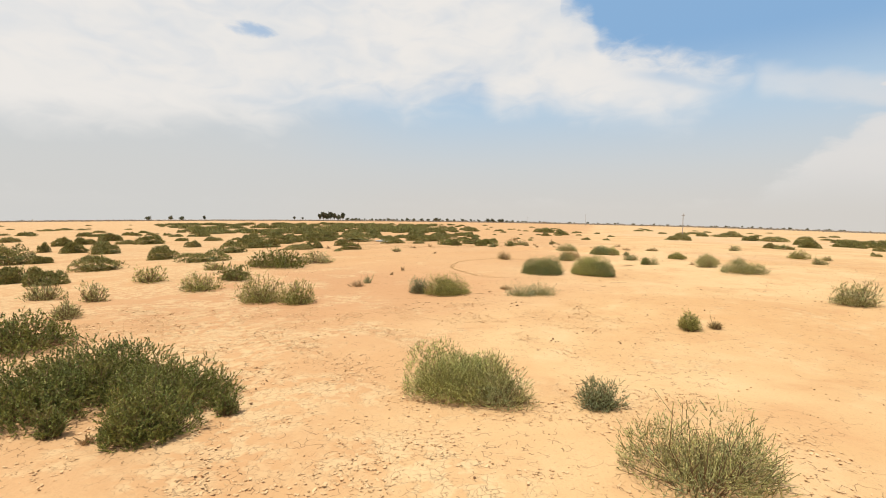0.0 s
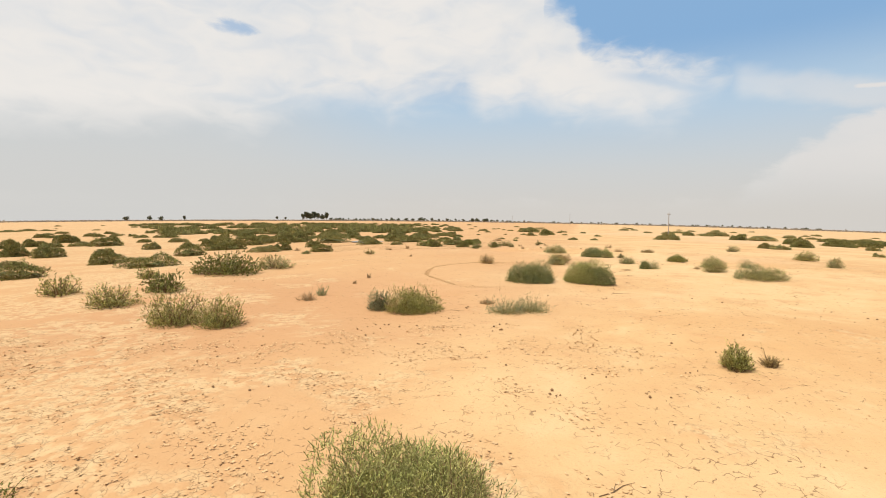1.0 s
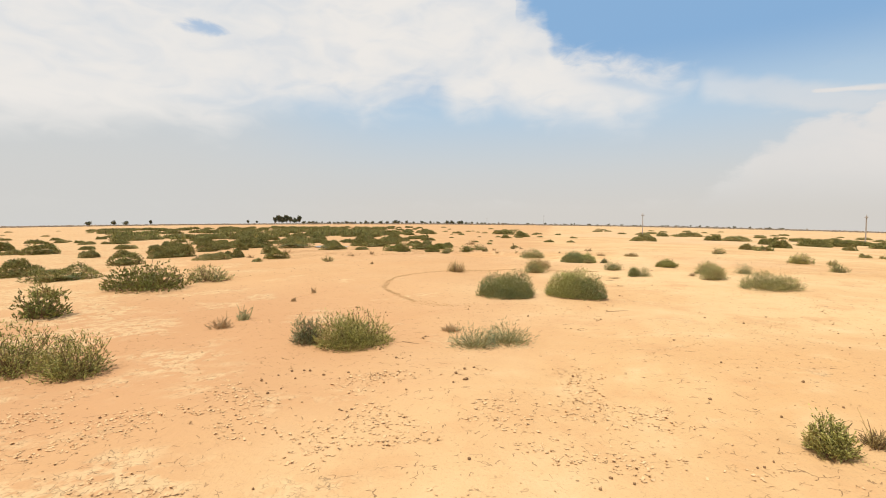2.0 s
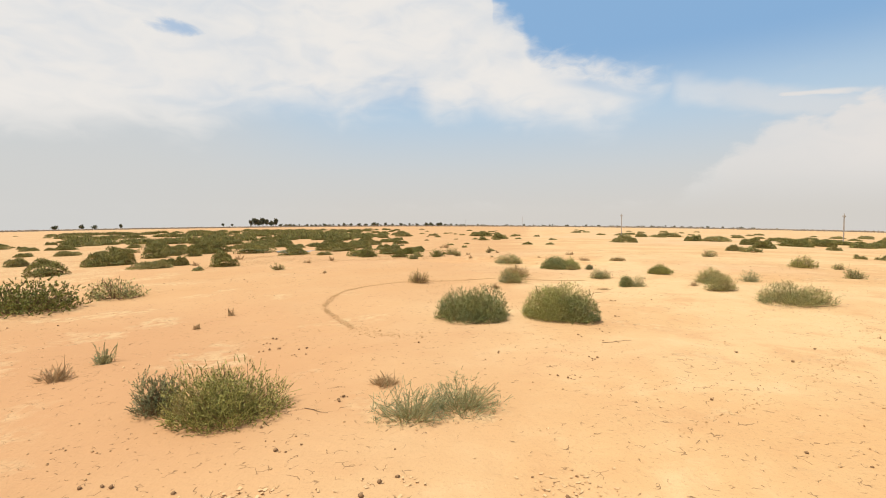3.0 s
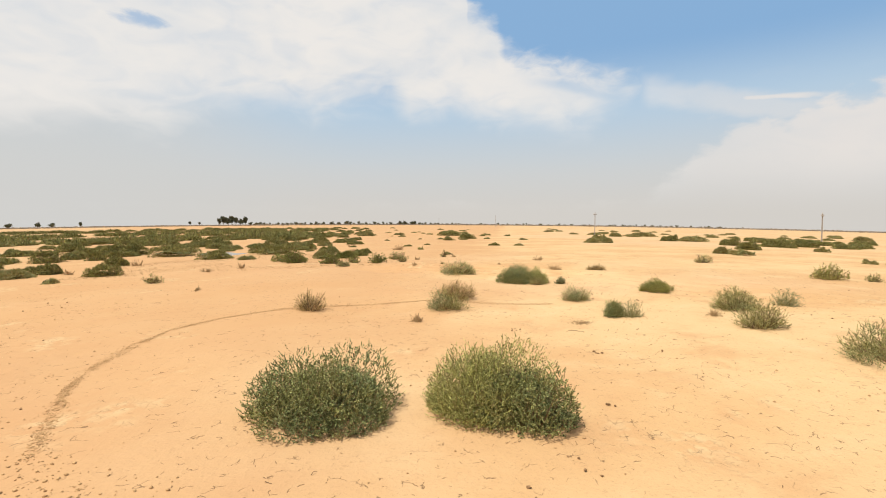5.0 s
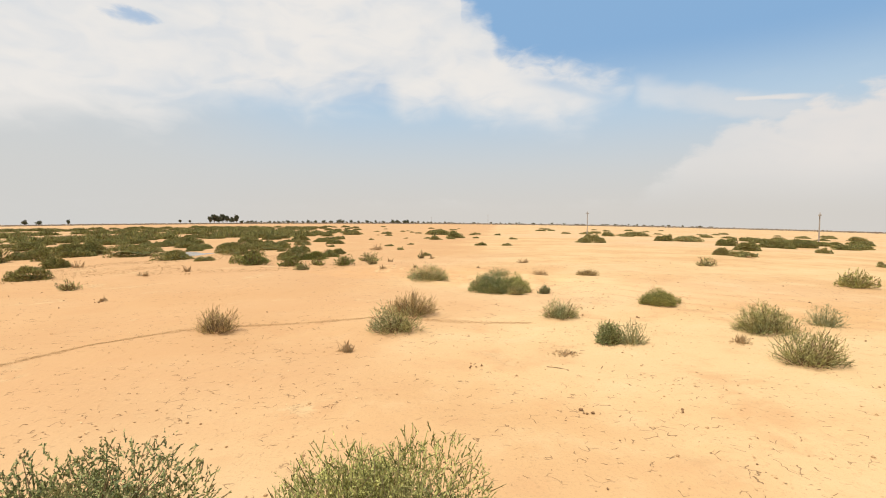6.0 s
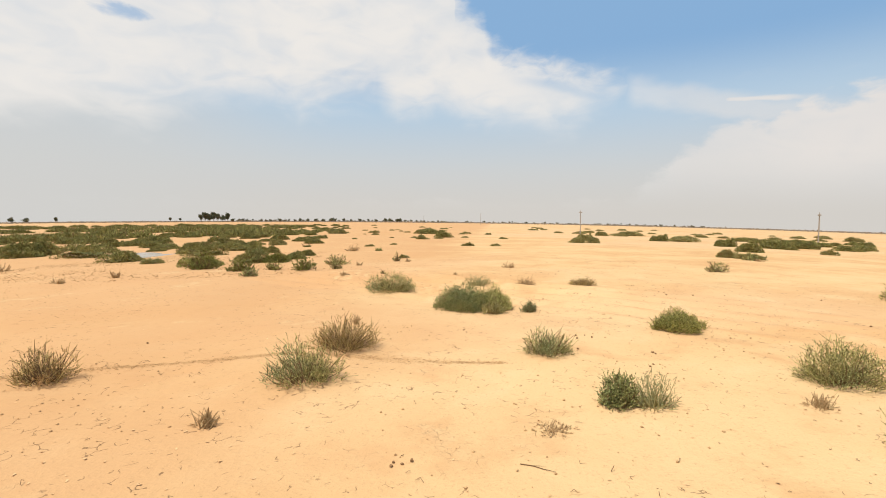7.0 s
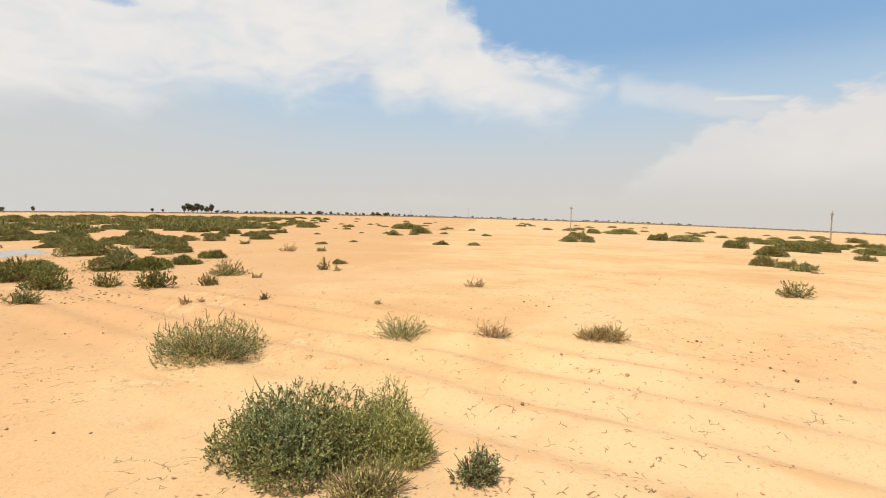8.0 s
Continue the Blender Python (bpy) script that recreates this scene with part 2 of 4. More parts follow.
def plain_nodes(a, b, scale, amount=0.4):
    def build(n, ins):
        p = n.add("ShaderNodeNewGeometry").outputs["Position"]
        k = n.noise(p, scale, 5, 0.6)
        n.put(ins["Base Color"], n.mix(n.step(k, 0.3, 0.7), a, b))
        n.put(ins["Normal"], bump(n, k, amount, 0.01))
    return build


SAND = material("sand", sand_nodes, 0.95, 0.1)
LEAF = {
    "lush": leaf_material("lush_leaf", (0.050, 0.061, 0.014), (0.34, 0.345, 0.085), (0.32, 0.255, 0.085), 0.6),
    "olive": leaf_material("olive_green_leaf", (0.055, 0.060, 0.014), (0.57, 0.54, 0.16), (0.50, 0.37, 0.14), 0.6, 0.25),
    "belt": leaf_material("belt_leaf", (0.067, 0.070, 0.020), (0.38, 0.355, 0.112), (0.36, 0.275, 0.105), 0.75),
    "blue": leaf_material("bluish_leaf", (0.052, 0.061, 0.022), (0.46, 0.475, 0.175), (0.40, 0.33, 0.13), 0.6),
    "teal": leaf_material("blue_green_leaf", (0.043, 0.053, 0.025), (0.4, 0.415, 0.195), (0.35, 0.31, 0.14), 0.6),
    "grey": leaf_material("greyish_leaf", (0.077, 0.078, 0.027), (0.62, 0.575, 0.22), (0.50, 0.38, 0.16), 0.6),
    "twig": leaf_material("broom_leaf", (0.105, 0.108, 0.032), (0.68, 0.66, 0.22), (0.50, 0.44, 0.17), 0.6, 0.15),
    "rust": leaf_material("olive_brown_leaf", (0.17, 0.12, 0.045), (0.60, 0.45, 0.18), (0.52, 0.31, 0.14), 0.7, 0.1),
    "sparse": leaf_material("pale_leaf", (0.17, 0.18, 0.075), (0.44, 0.435, 0.21), (0.40, 0.31, 0.17)),
    "dry": leaf_material("withered_leaf", (0.33, 0.205, 0.10), (0.55, 0.39, 0.20), (0.38, 0.33, 0.15), 0.8),
    "low": leaf_material("olive_leaf", (0.24, 0.225, 0.08), (0.37, 0.325, 0.125), (0.35, 0.245, 0.12), 0.75),
}
BARK = material("twig_bark", twig_nodes((0.15, 0.095, 0.05), (0.32, 0.22, 0.12)), 0.85, 0.2)
PALE_BARK = material("pale_twig_bark", twig_nodes((0.32, 0.28, 0.125), (0.52, 0.48, 0.25)), 0.85, 0.2)
BROOM_BARK = material("broom_twig_bark", twig_nodes((0.27, 0.21, 0.10), (0.48, 0.40, 0.21)), 0.85, 0.2)
DRY_BARK = material("dry_twig_bark", twig_nodes((0.38, 0.255, 0.13), (0.56, 0.41, 0.22)), 0.85, 0.2)
CLOD = material("dry_clod", plain_nodes((0.34, 0.21, 0.105), (0.58, 0.39, 0.20), 25.0), 0.95, 0.1)
CHIP = material("mud_chip", plain_nodes((0.50, 0.315, 0.15), (0.66, 0.45, 0.245), 12.0), 0.9, 0.15)
TRACK = material("disturbed_sand", plain_nodes((0.36, 0.215, 0.10), (0.60, 0.40, 0.20), 22.0, 1.0), 0.95, 0.1)
DUNG = material("dung", plain_nodes((0.19, 0.11, 0.053), (0.34, 0.215, 0.115), 60.0), 0.9, 0.15)
POLE_WOOD = material("pole_wood", plain_nodes((0.28, 0.245, 0.21), (0.38, 0.335, 0.29), 8.0), 0.85, 0.2)
CERAMIC = material("ceramic", plain_nodes((0.35, 0.33, 0.30), (0.42, 0.40, 0.37), 8.0, 0.05), 0.4, 0.5)
# far tree green, made a little lighter to stand for haze
HAZED_TREE_LEAF = leaf_material("hazed_tree_leaf", (0.085, 0.10, 0.06), (0.14, 0.155, 0.09), (0.12, 0.12, 0.085), 0.7)
# horizon scrub: brown-grey, paled in the base colour for distance haze
HAZED_SCRUB_LEAF = leaf_material("hazed_scrub_leaf", (0.22, 0.19, 0.15), (0.30, 0.26, 0.20), (0.26, 0.21, 0.17), 0.8)
TREE_BARK = material("tree_bark", plain_nodes((0.12, 0.09, 0.06), (0.2, 0.15, 0.1), 6.0), 0.9, 0.1)
WATER = material("puddle_water", plain_nodes((0.30, 0.26, 0.20), (0.36, 0.31, 0.24), 3.0, 0.02), 0.2, 0.5)

# ---- the ground ----
RNG = np.random.default_rng(7)
WAVES = [(RNG.uniform(0.5, 4.0), RNG.uniform(0, 6.283), RNG.uniform(0, 6.283)) for _ in range(16)]


def trodden():
    """Lines of footprints that wander over the flat: centre, radius and depth of each."""
    rng = np.random.default_rng(17)
    out = []
    for _ in range(34):
        x, y, turn = rng.uniform(-6, 13), rng.uniform(1.5, 29), rng.uniform(0, 6.283)
        for k in range(rng.integers(5, 15)):
            turn += rng.normal() * 0.12
            x, y = x + 0.62 * math.cos(turn), y + 0.62 * math.sin(turn)
            off = (k % 2 - 0.5) * 0.3 + rng.normal() * 0.05
            out.append((x - off * math.sin(turn), y + off * math.cos(turn), rng.uniform(0.09, 0.14), rng.uniform(0.008, 0.022)))
    return out


PRINTS = trodden()


def lie(x, y):
    """The broad lie of the land: a low rise under the walk, falling away gently to all sides."""
    a, b = (x - 3) / 10, (y - 18) / 10
    near = 0.072 + 0.1547 * a + 0.0803 * b - 0.1311 * a * a + 0.04 * a * b - 0.0583 * b * b
    keep = 1 / (1 + (np.hypot(x - 3, y - 18) / 24) ** 4)
    turn = np.clip(np.degrees(np.arctan2(x - 3, y - 8)), -60, 60)
    far = -np.hypot(x - 3, y - 8) * (1.5 + 10 * ((turn + 3) / 50) ** 2) / 870
    return near * keep + far * (1 - keep)


def ground_z(x, y):
    x, y = np.asarray(x, float), np.asarray(y, float)
    z = lie(x, y)
    off = np.hypot(np.maximum(np.abs(x - 3.5) - 8, 0), np.maximum(np.abs(y - 14) - 13, 0))
    for k, turn, shift in WAVES:
        z = z + 0.012 / k**0.9 * np.exp(-((off * k / 9) ** 2)) * np.sin(k * (x * math.cos(turn) + y * math.sin(turn)) + shift)
    # old footprints, trodden in loose lines
    for px, py, pr, deep in PRINTS:
        near = (np.abs(x - px) < 2.2 * pr) & (np.abs(y - py) < 2.2 * pr)
        if np.any(near):
            q = ((x - px) ** 2 + (y - py) ** 2) / (pr * pr)
            z = z + np.where(near, deep * (0.45 * np.exp(-((np.sqrt(q) - 1.25) / 0.3) ** 2) - np.exp(-(q**1.5))), 0.0)
    # shallow wheel ruts that cross the way
    across = (x - 7.9) * 0.71 + (y - 22.0) * 0.70
    along = (x - 7.9) * 0.70 - (y - 22.0) * 0.71
    fade = np.exp(-((across / 1.5) ** 4)) * np.exp(-(((along + 2.0) / 6.5) ** 4))
    return z + 0.04 * fade * np.sin(across * 9.5 + 0.5 * np.sin(along * 1.3))


def spread(lo, hi, step, grow, limit):
    """Steps that are even from lo to hi and widen outside, out to the limit."""
    mid = list(np.arange(lo, hi, step))
    up, s = [hi], step
    while up[-1] < limit:
        s *= grow
        up.append(up[-1] + s)
    down, s = [lo], step
    while down[-1] > -limit:
        s *= grow
        down.append(down[-1] - s)
    return np.array(down[:0:-1] + mid + up)


def grid_mesh(name, xs, ys):
    X, Y = np.meshgrid(xs, ys)
    co = np.stack([X, Y, ground_z(X, Y)], -1).reshape(-1, 3)
    nx, ny = len(xs), len(ys)
    i = (np.arange(ny - 1)[:, None] * nx + np.arange(nx - 1)).ravel()
    quads = np.stack([i, i + 1, i + nx + 1, i + nx], -1)
    me = bpy.data.meshes.new(name)
    fill(me, co, quads)
    me.shade_smooth()
    return me


def fill(me, co, faces):
    """Puts points and faces (an array, all with as many corners) into a mesh."""
    n, k = len(faces), faces.shape[1]
    me.vertices.add(len(co))
    me.vertices.foreach_set("co", np.asarray(co, np.float32).ravel())
    me.loops.add(n * k)
    me.loops.foreach_set("vertex_index", np.asarray(faces, np.int32).ravel())
    me.polygons.add(n)
    me.polygons.foreach_set("loop_start", np.arange(0, n * k, k, dtype=np.int32))
    me.update(calc_edges=True)
    me.validate()


ground_mesh = grid_mesh("ground", spread(-4.5, 11.5, 0.08, 1.13, 4200), spread(1.2, 27, 0.08, 1.13, 4200))
ground_mesh.materials.append(SAND)
ground = tagged(new("ground", ground_mesh), "pale orange sandy desert flat with a crazed dry crust", "ground", kind="structure")

# ---- shrubs ----


def part(name, co, faces, mat, parent, label="", kind=""):
    me = bpy.data.meshes.new(name)
    fill(me, co, faces)
    me.materials.append(mat)
    ob = new(name, me)
    ob.parent = parent
    return tagged(ob, label, kind=kind)


def unit(v):
    return v / np.maximum(np.linalg.norm(v, axis=-1, keepdims=True), 1e-9)


def kites(base, way, side, length, width):
    """Broad pointed leaves: four points and two faces each, bent along the middle."""
    length, width = np.broadcast_to(length, len(base))[:, None], np.broadcast_to(width, len(base))[:, None]
    bend = unit(np.cross(way, side)) * width * 0.35
    mid = base + way * length * 0.45
    co = np.stack([base, mid + side * width * 0.5 + bend, base + way * length, mid - side * width * 0.5 + bend], 1).reshape(-1, 3)
    i = np.arange(len(base))[:, None] * 4
    return co, np.concatenate([i + [0, 1, 2], i + [0, 2, 3]], 1).reshape(-1, 3)


def needles(base, way, side, length, width):
    """Narrow fleshy leaves, one slim pointed face each."""
    length, width = np.broadcast_to(length, len(base))[:, None], np.broadcast_to(width, len(base))[:, None]
    co = np.stack([base - side * width * 0.5, base + side * width * 0.5, base + way * length], 1).reshape(-1, 3)
    return co, np.arange(len(base) * 3).reshape(-1, 3)


def rods(a, b, ra, rb, rng, bow=0.0):
    """Three-sided tapered twigs from a to b; bowed ones in two bays."""
    n = len(a)
    way = unit(b - a)
    s = unit(np.cross(way, rng.normal(size=(n, 3))))
    u = np.cross(way, s)
    mid = (a + b) / 2 + s * (np.linalg.norm(b - a, axis=1) * bow * rng.uniform(-1, 1, n))[:, None]
    ra, rb = np.broadcast_to(ra, n), np.broadcast_to(rb, n)
    rings, stops = [], ((a, ra), (mid, (ra + rb) / 2), (b, rb)) if bow else ((a, ra), (b, rb))
    for c, r in stops:
        for k in range(3):
            t = 2.094 * k
            rings.append(c + (s * math.cos(t) + u * math.sin(t)) * r[:, None])
    co = np.stack(rings, 1).reshape(-1, 3)
    i = np.arange(n)[:, None] * 3 * len(stops)
    q = [[3 * j + k, 3 * j + (k + 1) % 3, 3 * j + 3 + (k + 1) % 3, 3 * j + 3 + k] for j in range(len(stops) - 1) for k in range(3)]
    return co, np.concatenate([i + f for f in q], 1).reshape(-1, 4)


LOOK = {
    # sprigs per square metre of dome, sprig length, leaves per sprig, leaf length, leaf width, uprightness, spread of lengths, branches, waywardness, bare shoots
    "lush": dict(many=1750, sprig=0.066, leaves=13, leaf=0.019, wide=0.0094, up=0.75, stray=0.3, stems=90, jut=0.52, shoots=0),
    "olive": dict(many=2800, sprig=0.060, leaves=7, leaf=0.016, wide=0.0074, up=0.8, stray=0.3, stems=78, jut=0.55, shoots=3),
    "blue": dict(many=2900, sprig=0.055, leaves=7, leaf=0.015, wide=0.0078, up=0.75, stray=0.3, stems=90, jut=0.55, shoots=6),
    "teal": dict(many=2600, sprig=0.056, leaves=9, leaf=0.015, wide=0.0078, up=0.75, stray=0.3, stems=90, jut=0.55, shoots=4),
    "grey": dict(many=2300, sprig=0.066, leaves=8, leaf=0.015, wide=0.0068, up=0.9, stray=0.34, stems=78, jut=0.58, shoots=4),
    "twig": dict(many=4000, sprig=0.064, leaves=5, leaf=0.014, wide=0.0056, up=0.8, stray=0.34, stems=90, jut=0.55, shoots=16),
    "rust": dict(many=2100, sprig=0.070, leaves=7, leaf=0.014, wide=0.0060, up=0.85, stray=0.34, stems=102, jut=0.6, shoots=6),
    "sparse": dict(many=1150, sprig=0.055, leaves=6, leaf=0.013, wide=0.0052, up=0.6, stray=0.4, stems=120, jut=0.85, shoots=6),
    "dry": dict(many=1100, sprig=0.075, leaves=5, leaf=0.012, wide=0.0042, up=0.75, stray=0.4, stems=102, jut=0.8, shoots=6),
    "low": dict(many=900, sprig=0.08, leaves=16, leaf=0.026, wide=0.0080, up=0.6, stray=0.3, stems=24, jut=0.45, shoots=2),
}
WORDS = {
    "lush": "dense dark green saltbush shrub growing on sand",
    "blue": "small blue-green fleshy-leaved shrub on bare sand",
    "teal": "small dark blue-green fleshy-leaved shrub on sand",
    "grey": "grey-green tufted desert shrub on pale sand",
    "twig": "broom-like olive shrub with upright bare-tipped twigs",
    "olive": "dense olive-green desert shrub on pale sand",
    "belt": "olive-green rounded saltbush mound in a dense belt",
    "rust": "olive-brown half-withered shrub of fine twigs on sand",
    "sparse": "thin straggly pale green shrub with bare twigs showing",
    "dry": "withered brown desert shrub of bare twigs",
    "low": "low olive-brown shrub mound on open sand",
}


def shrub_parts(kind, wide, high, rng, coarse, dense=1.0):
    """Points and faces of the leaves and the twigs of a shrub that stands at the origin. coarse: how much larger and fewer the leaves are; dense: how much closer the sprigs stand."""
    k = LOOK[kind]
    rad = wide / 2
    lobes = 8 + int(min(9, wide * 4))
    turn, out = np.arange(lobes) * 2.4 + rng.uniform(-0.5, 0.5, lobes), rad * 0.58 * np.sqrt(rng.uniform(0.05, 1, lobes))
    turn[0], out[0] = 0.0, 0.0
    lobe_c = np.stack([np.cos(turn) * out, np.sin(turn) * out * 0.85, np.zeros(lobes)], 1)
    lobe_r = np.clip((rad - out) * rng.uniform(0.6, 1.15, lobes), 0.27 * rad, 0.6 * rad)
    lobe_h = high * rng.uniform(0.6, 1.0, lobes) * (1 - (0.5 if dense > 2 else 0.3) * (out / rad) ** 2)
    lobe_h[rng.integers(lobes)] = high
    sprig = min(k["sprig"] / dense**0.45, (0.45 if coarse < 2 else 0.32) * high + 0.02)
    area = 2.6 * rad * rad + 3 * rad * high
    n = int(max(26, k["many"] * area * dense / coarse**1.72))
    weight = lobe_r * (lobe_r + 1.2 * lobe_h)
    pick = rng.choice(lobes, n, p=weight / weight.sum())
    d = unit(np.stack([rng.normal(size=n), rng.normal(size=n), np.abs(rng.normal(size=n)) * 0.8], 1))
    shell = rng.uniform(0.45, 1.0, n) ** (0.38 if dense > 2 else 0.5)
    core = np.stack([np.maximum(lobe_r[pick] - sprig * 0.35, 0.3 * lobe_r[pick]), np.maximum(lobe_r[pick] - sprig * 0.35, 0.3 * lobe_r[pick]), np.maximum(lobe_h[pick] - sprig * 0.8, 0.25 * lobe_h[pick])], 1)
    d = d / (np.abs(d) ** 2.4).sum(1, keepdims=True) ** (1 / 2.4) * np.array([0.94, 0.94, 0.97])
    base = lobe_c[pick] + d * core * shell[:, None]
    way = unit(d * np.array([1, 1, 0.5]) * 0.65 + np.array([0, 0, k["up"]]) + rng.normal(size=(n, 3)) * k["jut"])
    # the lowest sprigs lie close to the ground
    skirt = rng.uniform(0, 1, n) < 0.26
    base[skirt] *= np.array([0.94, 0.94, 0.35])
    way[skirt] = unit(way[skirt] * np.array([1.0, 1.0, 0.7]))
    size = sprig * (1 + k["stray"] * rng.normal(size=n)).clip(0.35, 2.3) * np.where(rng.uniform(0, 1, n) < (0.15 if dense > 2 else 0.06), 1.75, 1.0)
    # bare and thin places in the crown
    wave = rng.normal(size=(5, 3)) * 6.5 / max(0.5, rad * 1.6)
    thin = np.sin(base @ wave.T + rng.uniform(0, 6.283, 5)).sum(1)
    stay = (thin > -2.1) | (rng.uniform(0, 1, n) < 0.5)
    base, way, size = base[stay], way[stay], size[stay]
    n = len(base)
    # bring the whole crown to its breadth and height
    for _ in range(3):
        ends = np.concatenate([base, base + way * size[:, None]])
        lo, hi = np.percentile(ends, 0.2, axis=0), np.percentile(ends, (99.8, 99.8, 96.5 if dense > 2 else 98.2), axis=0).diagonal()
        for axis, full in ((0, wide), (1, wide * 0.86)):
            base[:, axis] = (base[:, axis] - (lo[axis] + hi[axis]) / 2) * np.clip(full / max(hi[axis] - lo[axis], 0.01), 0.6, 1.5)
        base[:, 2] *= np.clip(high / max(hi[2], 0.01), 0.6, 1.5)
    tip = base + way * size[:, None]
    # leaves along each sprig
    m = max(3, int(k["leaves"] / coarse**0.4))
    along = (np.arange(m) + rng.uniform(0, 1, (n, m))) / m
    reach = 0.85 if kind in ("twig", "dry", "sparse") else 1.0
    pos = base[:, None] + way[:, None] * (size[:, None] * along * reach)[..., None]
    loose = 0.55 if kind in ("lush", "blue", "teal") else 0.42
    lw = unit(way[:, None] * 0.9 + rng.normal(size=(n, m, 3)) * loose).reshape(-1, 3)
    side = unit(np.cross(lw, rng.normal(size=(n * m, 3))))
    leaf = needles(pos.reshape(-1, 3), lw, side, k["leaf"] * coarse**0.78 * rng.uniform(0.6, 1.3, n * m), k["wide"] * coarse**0.95 * dense**0.25)
    # twigs: each sprig's own stalk, and branches up from the root
    if coarse < 1.6:
        thick = 0.0026 if kind in ("twig", "olive", "grey", "lush", "blue", "teal", "rust") else 0.0018
        stick, quad = rods(base[::2], tip[::2], thick * coarse**0.8, 0.0014 * coarse**0.8, rng)
        three = np.concatenate([quad[:, [0, 1, 2]], quad[:, [0, 2, 3]]])
        leaf = (np.concatenate([leaf[0], stick]), np.concatenate([leaf[1], three + len(leaf[0])]))
    stalk = rods(base[::6], tip[::6], 0.0018 * coarse, 0.0008 * coarse, rng)
    b = int(k["stems"] * (0.5 + wide) / math.sqrt(coarse)) + 6
    pickb = rng.choice(n, b)
    root = base[pickb] * np.array([0.35, 0.35, 0.0]) + np.stack([rng.normal(size=b) * 0.03, rng.normal(size=b) * 0.03, np.full(b, -0.03)], 1)
    stem = rods(root, tip[pickb] * np.array([1, 1, 1.0]), 0.006 * math.sqrt(coarse), 0.0014 * coarse, rng, 0.12)
    # bare shoots that stand out of the crown, each forked once or twice
    c = int(k["shoots"] * (0.3 + wide) / math.sqrt(coarse)) + 1
    pickc = rng.choice(n, c)
    lean = unit(way[pickc] * 0.6 + np.array([0, 0, 0.8]) + rng.normal(size=(c, 3)) * 0.25)
    end = tip[pickc] + lean * (high * rng.uniform(0.02, 0.16, c))[:, None]
    foot = tip[pickc] * np.array([0.8, 0.8, 0.5])
    fork = foot + (end - foot) * rng.uniform(0.5, 0.85, (c, 1))
    limb = fork + unit(lean + rng.normal(size=(c, 3)) * 0.5) * (np.linalg.norm(end - foot, axis=1) * rng.uniform(0.2, 0.45, c))[:, None]
    shoot = rods(np.concatenate([foot, fork]), np.concatenate([end, limb]), 0.0022 * coarse**0.7, 0.0008 * coarse, rng, 0.08)
    quads = [stalk[1], stem[1] + len(stalk[0]), shoot[1] + len(stalk[0]) + len(stem[0])]
    return leaf, (np.concatenate([stalk[0], stem[0], shoot[0]]), np.concatenate(quads))


